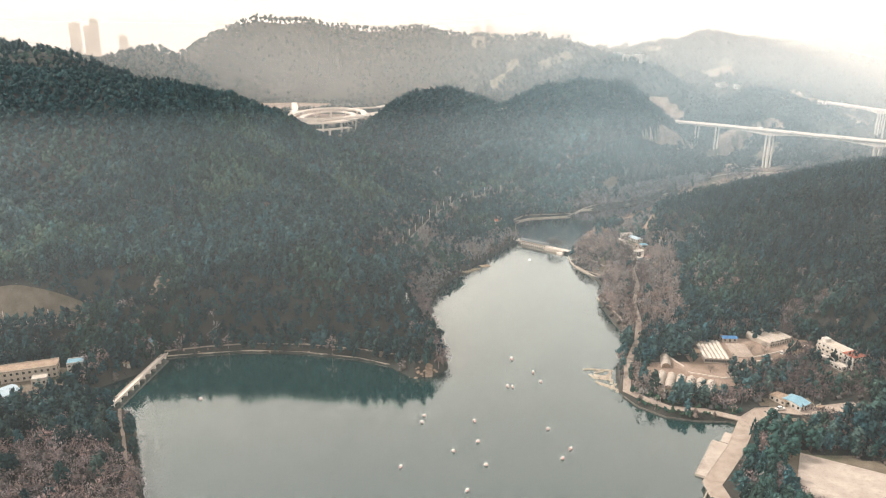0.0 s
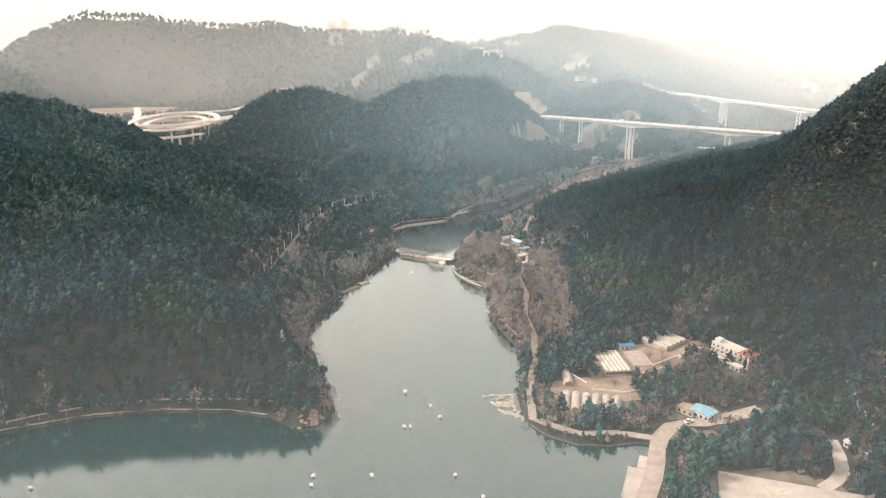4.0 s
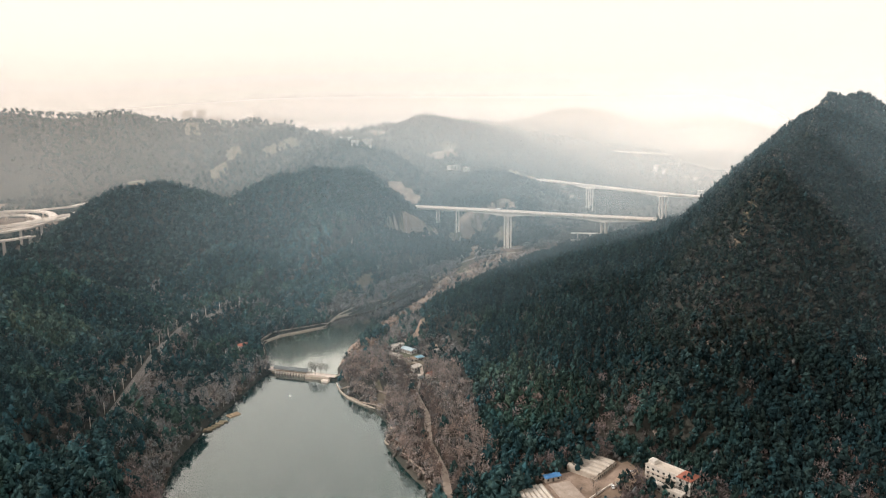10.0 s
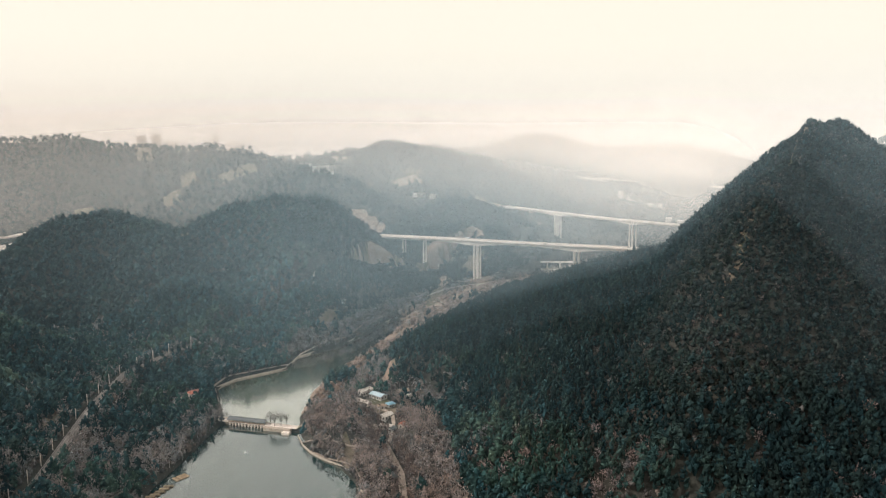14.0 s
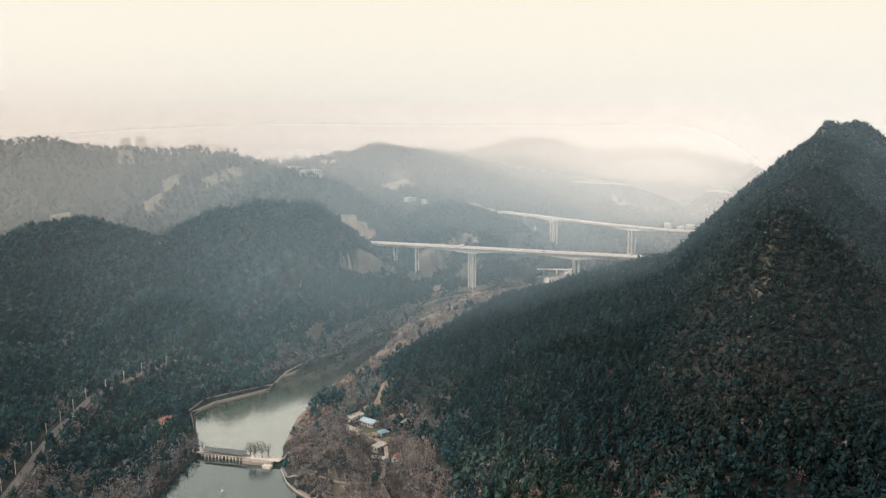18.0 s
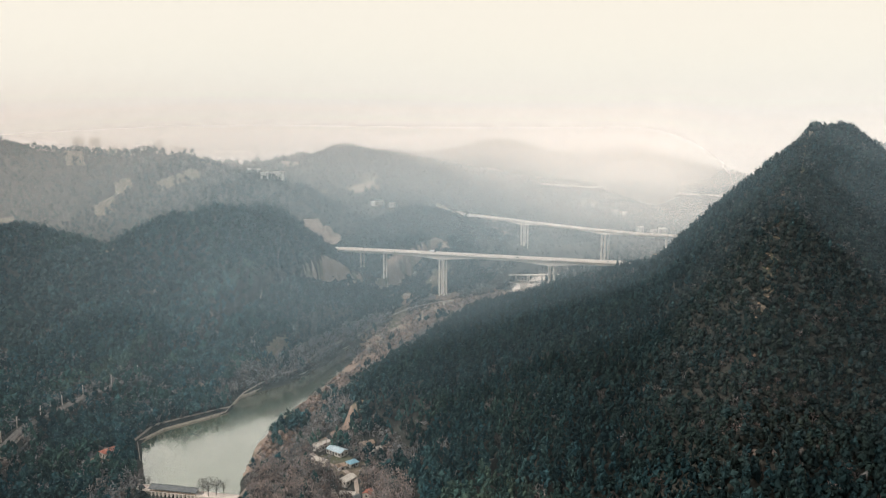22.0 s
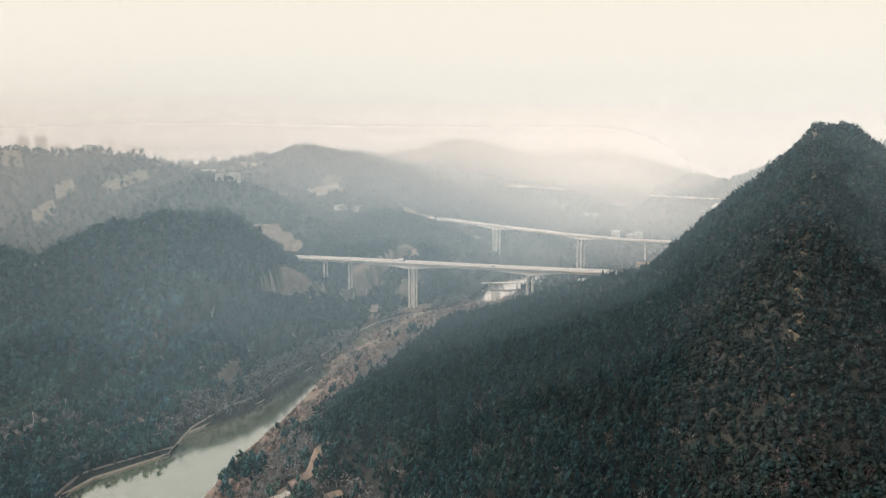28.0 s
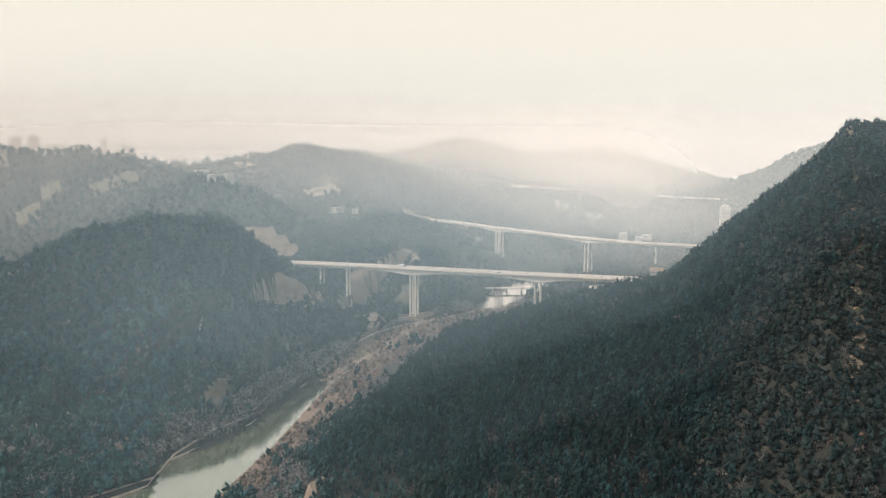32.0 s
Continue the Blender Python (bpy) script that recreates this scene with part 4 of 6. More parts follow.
LAST_DECK = [(1293, 1900, 131), (1424, 1766, 122), (1517, 1671, 113), (1588, 1589, 107), (1680, 1480, 102)]
viaduct("faint third viaduct far off in the haze", LAST_DECK, 18,
        [(0.13, 100, 0, TWIN), (0.34, 52, 0, TWIN), (0.58, 45, 0, TWIN), (0.77, 70, 0, TWIN)], 3.5, 5, 60)


# ---- things: shared materials and builders ----
M_WHITE = surface("white_plaster", (0.47, 0.435, 0.40), (0.58, 0.545, 0.50), 5, rough=0.85, bump=0.1, third=(0.52, 0.47, 0.42))
M_CREAM = surface("cream_plaster", (0.44, 0.38, 0.325), (0.54, 0.475, 0.41), 5, rough=0.85, bump=0.1, third=(0.44, 0.37, 0.31))
M_FILM = surface("greenhouse_film", (0.34, 0.295, 0.25), (0.44, 0.385, 0.335), 3, rough=0.5, bump=0.2, third=(0.32, 0.27, 0.22))
M_SHEET = surface("pale_roof_sheet", (0.42, 0.375, 0.33), (0.54, 0.49, 0.44), 4, rough=0.5, bump=0.1, third=(0.45, 0.40, 0.34))
M_BLUE = surface("blue_metal_roof", (0.05, 0.16, 0.36), (0.08, 0.23, 0.44), 3, rough=0.45, bump=0.1)
M_SKYBLUE = surface("faded_blue_roof", (0.16, 0.31, 0.40), (0.24, 0.40, 0.48), 3, rough=0.5, bump=0.1)
M_PALEBLUE = surface("pale_blue_roof", (0.34, 0.44, 0.50), (0.44, 0.53, 0.58), 5, rough=0.5, bump=0.1)
M_RED = surface("red_tile_roof", (0.25, 0.085, 0.058), (0.33, 0.125, 0.085), 2, rough=0.8, bump=0.4)
M_TILE = surface("grey_tile_roof", (0.10, 0.11, 0.115), (0.16, 0.17, 0.17), 2, rough=0.7, bump=0.4)
M_BROWN = surface("rusty_roof", (0.26, 0.185, 0.135), (0.36, 0.27, 0.20), 3, rough=0.8, bump=0.2)
M_WOOD = surface("weathered_wood", (0.24, 0.17, 0.11), (0.36, 0.27, 0.18), 1.5, rough=0.85, bump=0.3, piece=0.3)
M_DARK = surface("dark_trim", (0.05, 0.05, 0.05), (0.08, 0.08, 0.08), 2, rough=0.7)
M_PANE = bpy.data.materials.new("window_glass")
M_PANE.use_nodes = True
M_PANE.node_tree.nodes["Principled BSDF"].inputs["Base Color"].default_value = (0.03, 0.035, 0.04, 1)
M_PANE.node_tree.nodes["Principled BSDF"].inputs["Roughness"].default_value = 0.12
M_HULL = surface("boat_white", (0.70, 0.68, 0.65), (0.80, 0.78, 0.75), 1, rough=0.35, bump=0.05)
M_BOATRED = surface("boat_red", (0.45, 0.07, 0.05), (0.55, 0.10, 0.07), 1, rough=0.4, bump=0.05)
M_TYRE = surface("tyre_rubber", (0.02, 0.02, 0.02), (0.035, 0.035, 0.035), 0.5, rough=0.9)
M_BALLAST = surface("rail_ballast", (0.15, 0.135, 0.125), (0.22, 0.20, 0.185), 2, rough=0.95, bump=0.5)
M_RAIL = surface("rail_steel", (0.30, 0.26, 0.23), (0.38, 0.34, 0.31), 1, rough=0.4, metal=0.7)
M_STONE = surface("bank_stone", (0.34, 0.285, 0.235), (0.46, 0.395, 0.335), 2, rough=0.9, bump=0.5, fine=5)


def ground_at(x, y):
    return float(land(np.array([float(x)]), np.array([float(y)]))[0])


def placed(name, x, y, turn, label, category, group="", z=None):
    return thing(name, pose(x, y, ground_at(x, y) if z is None else z, 0, 0, turn), label, category, group)


def windows(root, face, length, storeys, floor_h, every, width=1.2, height=1.3, sill=1.0):
    """Rows of framed windows on one wall; face: (axis, offset, sign) of the wall in the house's own measures."""
    axis, off, sign = face
    n = max(1, int(length / every))
    for s in range(storeys):
        for i in range(n):
            c = -length / 2 + (i + 0.5) * length / n
            z = s * floor_h + sill
            if axis == "y":
                fr = boxed(c - width / 2 - 0.1, c + width / 2 + 0.1, min(off, off + sign * 0.06), max(off, off + sign * 0.06), z - 0.1, z + height + 0.1)
                gl = boxed(c - width / 2, c + width / 2, min(off + sign * 0.05, off + sign * 0.09), max(off + sign * 0.05, off + sign * 0.09), z, z + height)
            else:
                fr = boxed(min(off, off + sign * 0.06), max(off, off + sign * 0.06), c - width / 2 - 0.1, c + width / 2 + 0.1, z - 0.1, z + height + 0.1)
                gl = boxed(min(off + sign * 0.05, off + sign * 0.09), max(off + sign * 0.05, off + sign * 0.09), c - width / 2, c + width / 2, z, z + height)
            w = part("window", fr, M_CREAM, root)
            part("pane", gl, M_PANE, w)


def gable(L, W, z0, rise, eave=0.4, thick=0.18):
    """A gable roof along x, with thickness."""
    bm = bmesh.new()
    h, w = L / 2 + eave, W / 2 + eave
    top = [(-w, z0 - eave * rise / (W / 2)), (0, z0 + rise), (w, z0 - eave * rise / (W / 2)), (w, z0 - eave * rise / (W / 2) - thick), (0, z0 + rise - thick), (-w, z0 - eave * rise / (W / 2) - thick)]
    a = [bm.verts.new((-h, y, z)) for y, z in top]
    b = [bm.verts.new((h, y, z)) for y, z in top]
    for i in range(6):
        bm.faces.new((a[i], a[(i + 1) % 6], b[(i + 1) % 6], b[i]))
    for r in (a, b):
        bm.faces.new((r[0], r[1], r[4], r[5]))
        bm.faces.new((r[1], r[2], r[3], r[4]))
    return bm


def gabled_walls(L, W, H, rise):
    bm = bmesh.new()
    prof = [(-W / 2, -1), (W / 2, -1), (W / 2, H), (0, H + rise - 0.2), (-W / 2, H)]
    a = [bm.verts.new((-L / 2, y, z)) for y, z in prof]
    b = [bm.verts.new((L / 2, y, z)) for y, z in prof]
    for i in range(5):
        bm.faces.new((a[i], a[(i + 1) % 5], b[(i + 1) % 5], b[i]))
    bm.faces.new(a[::-1])
    bm.faces.new(b)
    return bm


def hip(L, W, z0, rise, eave=0.6):
    bm = bmesh.new()
    h, w = L / 2 + eave, W / 2 + eave
    low = [bm.verts.new(p) for p in ((-h, -w, z0), (h, -w, z0), (h, w, z0), (-h, w, z0))]
    under = [bm.verts.new((v.co.x, v.co.y, z0 - 0.15)) for v in low]
    r = max(L - W, 0.4) / 2
    a, b = bm.verts.new((-r, 0, z0 + rise)), bm.verts.new((r, 0, z0 + rise))
    for f in ((low[0], low[1], b, a), (low[1], low[2], b), (low[2], low[3], a, b), (low[3], low[0], a), under[::-1]):
        bm.faces.new(f)
    for i in range(4):
        bm.faces.new((low[i], under[i], under[(i + 1) % 4], low[(i + 1) % 4]))
    return bm


def house(x, y, turn, L, W, H, label, wall, roof, shape="gable", rise=1.6, storeys=1, every=3.0, category="house", z=None, group=""):
    """A small building with walls, roof, door and framed windows."""
    root = placed("house", x, y, turn, label, category, group, z)
    if shape == "gable":
        part("wall", gabled_walls(L, W, H, rise), wall, root)
        part("roof", gable(L, W, H, rise), roof, root)
    elif shape == "hip":
        part("wall", boxed(-L / 2, L / 2, -W / 2, W / 2, -1, H), wall, root)
        part("roof", hip(L, W, H, rise), roof, root)
    else:
        part("wall", boxed(-L / 2, L / 2, -W / 2, W / 2, -1, H), wall, root)
        part("roof", boxed(-L / 2 - 0.15, L / 2 + 0.15, -W / 2 - 0.15, W / 2 + 0.15, H, H + 0.25, bevel=0.05), roof, root)
        for yy in (-W / 2, W / 2 - 0.25):
            part("parapet", boxed(-L / 2, L / 2, yy, yy + 0.25, H + 0.25, H + 0.85), wall, root)
    fh = H / storeys
    for sign in (-1, 1):
        windows(root, ("y", sign * W / 2, sign), L, storeys, fh, every, min(1.3, every * 0.5), fh * 0.42, fh * 0.3)
    windows(root, ("x", -L / 2, -1), W, storeys, fh, every, min(1.2, every * 0.5), fh * 0.42, fh * 0.3)
    windows(root, ("x", L / 2, 1), W, storeys, fh, every, min(1.2, every * 0.5), fh * 0.42, fh * 0.3)
    door = part("door", boxed(-0.55, 0.55, -W / 2 - 0.12, -W / 2 + 0.02, 0, min(2.1, H * 0.8)), M_DARK, root)
    part("handle", boxed(0.35, 0.42, -W / 2 - 0.18, -W / 2 - 0.12, 1.0, 1.15), M_STEEL, door)
    return root


def barrel(L, W, H, lift=0.0, segments=10):
    """A rounded tunnel roof along y, with thickness."""
    bm = bmesh.new()
    rows = []
    for yy in (-L / 2, L / 2):
        for t in (0.0, 0.07):
            rows.append([bm.verts.new((math.cos(math.pi * i / segments) * (W / 2 - t), yy, lift + math.sin(math.pi * i / segments) ** 0.8 * (H - t))) for i in range(segments + 1)])
    for a, b in ((0, 2), (1, 3)):
        for i in range(segments):
            bm.faces.new((rows[a][i], rows[a][i + 1], rows[b][i + 1], rows[b][i]))
    for a, b in ((0, 1), (2, 3)):
        for i in range(segments):
            bm.faces.new((rows[a][i], rows[a][i + 1], rows[b][i + 1], rows[b][i]))
    return bm


def half_disc(W, H, yy, segments=10):
    bm = bmesh.new()
    for off in (-0.04, 0.04):
        bm.faces.new([bm.verts.new((math.cos(math.pi * i / segments) * (W / 2 - 0.08), yy + off, math.sin(math.pi * i / segments) ** 0.8 * (H - 0.08))) for i in range(segments + 1)])
    return bm


def greenhouse(x, y, turn, L, W, H, label):
    root = placed("greenhouse", x, y, turn, label, "greenhouse", "greenhouses by the lake")
    part("cover", barrel(L, W, H), M_FILM, root)
    for yy in (-L / 2 + 0.1, L / 2 - 0.1):
        part("end_wall", half_disc(W, H, yy), M_BROWN, root)
    for i in range(7):
        yy = -L / 2 + L * i / 6
        part("rib", barrel(0.16, W + 0.1, H + 0.06), M_CONC, root).location = (0, yy, 0)
    for sx in (-1, 1):
        part("footing", boxed(sx * W / 2 - 0.15, sx * W / 2 + 0.15, -L / 2, L / 2, -0.8, 0.25), M_CONC, root)
    return root


def strip(name, line, half, material, label, category="road", lift=0.1, kerb=0.0):
    """A paved way along a line, with an edge of its own thickness and kerbs where it has them."""
    pts = finer(line, 6)
    ob = part(name, swept(pts, [(-half, -0.5), (half, -0.5), (half, lift), (-half, lift)]), material)
    tagged(ob, label, category, kind="structure")
    if kerb:
        for s in (-1, 1):
            part("kerb", swept(pts, [(s * half - 0.15, -0.4), (s * half + 0.15, -0.4), (s * half + 0.15, lift + kerb), (s * half - 0.15, lift + kerb)]), M_STONE, ob)
    return ob


def laid(points, up=0.1):
    """Plan points carried onto the ground."""
    return [(x, y, ground_at(x, y) + up) for x, y in points]


# ---- single trees ----
def with_tint(ob, value):
    at = ob.data.attributes.new("tint", "FLOAT_COLOR", "POINT")
    n = len(ob.data.vertices)
    at.data.foreach_set("color", np.tile(np.array((*value, 1), np.float32), n))
    return ob


def mesh_part(name, V, F, material, parent, smooth=True):
    ob = new(name, mesh_of(name, V, F, material, smooth))
    ob.parent = parent
    return ob


def trunk_mesh(height, r0, r1, limbs, seed, reach):
    """A tapered trunk with limbs."""
    r = random.Random(seed)
    bm = bmesh.new()

    def limb(a, b, ra, rb, n=6):
        d = (b - a).normalized()
        side = d.cross(Vector((0.3, 0.9, 0.2))).normalized()
        oth = d.cross(side)
        rings = [[bm.verts.new(c + (side * math.cos(2 * math.pi * k / n) + oth * math.sin(2 * math.pi * k / n)) * q) for k in range(n)] for c, q in ((a, ra), (b, rb))]
        for k in range(n):
            bm.faces.new((rings[0][k], rings[0][(k + 1) % n], rings[1][(k + 1) % n], rings[1][k]))

    limb(Vector((0, 0, -0.6)), Vector((r.uniform(-0.2, 0.2), r.uniform(-0.2, 0.2), height * 0.92)), r0, r1)
    for i in range(limbs):
        z = height * r.uniform(0.3, 0.75)
        a = i * 2.4
        limb(Vector((0, 0, z)), Vector((math.cos(a) * reach, math.sin(a) * reach, z + height * 0.22)), r0 * 0.4, 0.05, 4)
    return bm


def tree_kind(kind, seed):
    """One tree of a kind at the origin, to be copied."""
    if kind == "evergreen":
        root = thing("evergreen_tree", pose(0, 0, -900), "broad dark evergreen tree with a dense lumpy crown", "tree", "evergreen trees")
        part("trunk", trunk_mesh(8, 0.28, 0.08, 5, seed, 1.8), M_BARK, root)
        V, F = crown(20, 10, 3.4, 300 + seed, False, 90)
        with_tint(mesh_part("crown", V, F, M_LEAF, root), (1.15, 1.2, 1.0))
    elif kind == "cypress":
        root = thing("cypress_tree", pose(0, 0, -900), "tall narrow dark cypress tree beside the quay", "tree", "cypress trees")
        part("trunk", trunk_mesh(10, 0.25, 0.05, 0, seed, 1), M_BARK, root)
        V, F = crown(22, 12, 1.9, 400 + seed, True, 70)
        with_tint(mesh_part("crown", V, F, M_LEAF, root), (0.8, 0.95, 0.85))
    else:
        root = thing("leafless_tree", pose(0, 0, -900), "tall grey-brown tree with bare winter branches", "tree", "leafless trees")
        part("trunk", trunk_mesh(9, 0.26, 0.06, 7, seed, 2.2), M_BARK, root)
        V, F = twigs(60, 10, 3.4, 500 + seed, 0.13)
        with_tint(mesh_part("crown", V, F, M_TWIG, root, False), (0.95, 0.9, 0.85))
    return root


KINDS = {k: [tree_kind(k, s) for s in range(3)] for k in ("evergreen", "cypress", "leafless")}
used = set()


def plant(kind, x, y, size=1.0, z=None):
    r = random.Random(int(x * 31 + y * 17))
    src = r.choice(KINDS[kind])
    m = pose(x, y, (ground_at(x, y) if z is None else z) - 0.15, 0, 0, r.uniform(0, 360)) @ Matrix.Diagonal((size, size, size * r.uniform(0.9, 1.12), 1))
    if src.name not in used:
        used.add(src.name)
        src.matrix_world = m
        return src
    ob = copy_thing(src, pose(0, 0, 0))
    ob.matrix_basis = m
    return ob


# ---- roads, paths and banks ----
strip("lake_road", ROAD, 2.3, M_PATH, "worn pinkish-grey road along the wooded lake shore", lift=0.07)
strip("quay_road", QUAY, 4.2, M_PATH, "broad pale paved quay road above the lake", lift=0.16, kerb=0.12)
strip("shore_road", SHORE_ROAD, 2.4, M_PATH, "narrow paved road on the stone lake bank")
strip("cove_road", COVE_ROAD, 1.0, M_PATH, "pale track along the foot of the wooded promontory")
RIGHT_WALK = [(125, 655), (124, 636), (126, 622), (131, 608), (138, 594), (142, 580), (141, 566), (135, 549), (129, 538), (130, 520), (131, 504), (134, 486), (133, 466), (128, 446), (121, 428)]
strip("lakeside_path", laid(RIGHT_WALK, 0.3), 0.55, M_PATH, "pale stone path winding along the lake bank", "path", 0.2)
strip("garden_path", laid(GARDEN, 0.3), 1.1, M_PATH, "pale footpath through the leafless park", "path", 0.2)
strip("park_lane", laid(PARK_LANE, 0.3), 1.3, M_PATH, "pale lane between the park cabins", "path", 0.2)
strip("garden_path", laid([(128, 668), (136, 676), (147, 690), (150, 700)], 0.3), 1.0, M_PATH, "short pale path towards the pond", "path", 0.2)
LEFT_WALK = [(-12, 566), (-8, 580), (4, 600), (18, 622), (22, 638), (27, 660), (36, 682), (50, 699), (62, 705), (76, 707)]
strip("lakeside_path", laid(LEFT_WALK, 0.3), 0.55, M_PATH, "pale path on the wooded bank below the railway", "path", 0.2)
strip("pond_path", laid([(76, 712), (73, 735), (74, 758), (79, 784), (97, 810), (126, 818), (155, 824), (166, 842), (176, 856), (210, 876), (238, 892), (272, 930), (314, 964)], 0.4), 0.8, M_PATH, "pale path along the pond's stone bank", "path", 0.25)
strip("hill_path", laid([(168, 1000), (184, 976), (188, 955), (200, 960), (225, 1000), (250, 1050)], 0.3), 0.8, M_PATH, "thin pale track up the scrubby hillside", "path", 0.2)
strip("valley_track", laid([(330, 968), (380, 1010), (430, 1040), (480, 1062), (530, 1064), (590, 1080)], 0.3), 1.6, M_PATH, "dirt track along the dry river bed", "path", 0.2)
strip("valley_track", laid([(420, 1150), (446, 1122), (486, 1098), (520, 1090)], 0.3), 1.6, M_PATH, "construction track below the viaduct", "path", 0.2)
strip("lakeside_path", laid(WEST_WALK, 0.3), 0.9, M_PATH, "pale earth path from the foot bridge along the shore", "path", 0.2)
strip("forest_road", laid(FOREST_ROAD, 0.3), 1.5, M_PATH, "grey road climbing into the woods", "road", 0.2)
strip("shelter_yard", laid(YARD, 0.3), 3.2, M_PLAZA, "pale concrete yard beside the long shelter", "yard", 0.2)


def bank_wall(line, high, label, material=None):
    ob = part("bank_wall", swept(finer(line, 5), [(-0.32, -2.5), (0.32, -2.5), (0.22, high), (-0.22, high)]), material or M_STONE)
    return tagged(ob, label, "bank wall", kind="structure")


bank_wall([(108, 372, 0), (113, 360, 0), (126, 348, 0), (141, 344, 0), (158, 343, 0)], 0.9, "low dark stone wall holding the lake bank", M_DARKSTONE)
bank_wall([(x - 1.6, y, 0) for x, y in RIGHT_WALK[:12]], 1.3, "pale stone bank edging the lakeside path")
bank_wall([(81, 752, 0.6), (83, 788, 0.6), (103, 804, 0.6), (130, 811, 0.6), (152, 817, 0.6), (171, 849, 0.6), (212, 869, 0.6), (240, 884, 0.6), (276, 924, 0.6), (318, 957, 0.6)], 1.5, "pale stone embankment of the upper pond")
bank_wall([(-184, 421, 0), (-165, 425, 0), (-130, 431, 0), (-93, 429, 0), (-56, 421, 0), (-34, 411, 0)], 1.2, "rough reddish stone edge of the cove")
bank_wall([(0, 592, 0), (12, 612, 0), (22, 634, 0), (40, 664, 0), (62, 696, 0), (76, 705, 0)], 1.2, "stone edge of the lake below the woods")

# ---- quay ----
quay = thing("boat_quay", pose(152, 316, 0, 0, 0, 57), "pale concrete boat quay with a lower landing stage", "quay")
part("landing", boxed(-34, 2, 3.5, 12, -3, 1.2, bevel=0.1), M_PLAZA, quay)
part("upper_stage", boxed(2, 13, 3.5, 8, -3, 1.6, bevel=0.1), M_PLAZA, quay)
part("quay_wall", boxed(-60, 30, 2.9, 3.5, -3, 2.35, bevel=0.08), M_STONE, quay)
for i in range(5):
    part("step", boxed(-30 + i * 0.001, -24, 3.5 + i * 0.4, 3.9 + i * 0.4, 1.2, 2.4 - i * 0.24), M_PLAZA, quay)
for i in range(9):
    part("bollard", boxed(-33 + i * 4, -32.6 + i * 4, 11.2, 11.6, 1.2, 1.75, bevel=0.08), M_DARK, quay)
plaza = tagged(part("plaza", boxed(-32, 34, -24, 22, -2, 0.18, bevel=0.05), M_PLAZA), "wide pale paved square behind the quay", "plaza", kind="structure")
plaza.matrix_world = pose(199.5, 275, 2.75, 0, 0, -29)
for i in range(-6, 7):
    ob = part("slab_joint", boxed(-32, 34, i * 3.4 - 0.05, i * 3.4 + 0.05, 0.17, 0.19), M_PATH, plaza)

# ---- covered weir bridge ----
weir = thing("covered_bridge", pose(77, 706, 0, 0, 0, -40.4), "low stone weir bridge with a long grey-roofed gallery", "bridge")
part("weir_wall", boxed(-4, 64, -1.0, 3.2, -4, 1.5, bevel=0.1), M_STONE, weir)
part("deck", boxed(-4, 64, -2.6, 3.4, 2.5, 2.9, bevel=0.06), M_CONC, weir, "pale stone walkway")
for i in range(12):
    x = 8 + i * 2.65
    part("pier", boxed(x - 0.45, x + 0.45, -2.5, -0.9, -3, 2.55, bevel=0.08), M_CONC, weir)
for yy in (-2.5, 3.2):
    part("parapet", boxed(-4, 7, yy, yy + 0.2, 2.9, 3.8), M_CONC, weir)
for i in range(11):
    for yy in (-2.0, 2.8):
        part("post", boxed(8 + i * 2.9 - 0.14, 8 + i * 2.9 + 0.14, yy - 0.14, yy + 0.14, 2.9, 5.0), M_CREAM, weir)
roof = part("roof", gable(31, 5.6, 5.0, 1.3, 0.6), M_TILE, weir, "dark grey tiled roof")
roof.location = (22.5, 0.4, 0)
ridge = part("ridge", boxed(-15.9, 15.9, -0.2, 0.2, 6.2, 6.5, bevel=0.06), M_TILE, roof)
part("railing", boxed(7, 38, -2.5, -2.35, 2.9, 3.6), M_BROWN, weir)
part("island", boxed(38, 60, -5.5, 4.5, -4, 2.6, bevel=0.4), M_STONE, weir, "walled earth island")
part("landing_stage", boxed(55, 61, -9, -5.3, -3, 1.6, bevel=0.1), M_CONC, weir)
for i in range(7):
    part("rail_post", boxed(55.1 + i * 0.95, 55.25 + i * 0.95, -8.95, -8.8, 1.6, 2.6), M_CONC, weir)
wc, ws = math.cos(radians(-40.4)), math.sin(radians(-40.4))
for u, v, q in ((41, 1, 1.1), (45.5, -1, 1.25), (50, 0.5, 1.15), (54, 2, 1.0), (-5, 5, 0.9)):
    plant("leafless", 77 + u * wc - v * ws, 706 + u * ws + v * wc, q, 2.6)

# ---- foot bridge of the cove ----
fb = thing("foot_bridge", pose(-188, 354, 0, 0, 0, 86), "long straight pale concrete foot bridge over the cove", "bridge")
part("deck", boxed(-2, 68, -1.7, 1.7, 2.2, 2.75, bevel=0.08), M_CONC, fb)
for yy in (-1.7, 1.5):
    part("parapet", boxed(-2, 68, yy, yy + 0.2, 2.75, 3.4), M_CREAM, fb)
for i in range(10):
    part("pier", boxed(i * 7.2, i * 7.2 + 1.2, -1.4, 1.4, -4, 2.25, bevel=0.1), M_CONC, fb)
for i in range(18):
    for yy in (-1.78, 1.42):
        part("post", boxed(i * 3.9 - 0.12, i * 3.9 + 0.12, yy, yy + 0.36, 2.75, 3.6), M_CREAM, fb)
house(-193, 424, 86, 6, 5, 3.0, "small white gatehouse with a faded blue roof by the foot bridge", M_WHITE, M_SKYBLUE, "gable", 1.2)
house(-197, 398, 86, 5, 4, 2.6, "small brown-roofed hut beside the cove", M_CREAM, M_BROWN, "hip", 1.2)

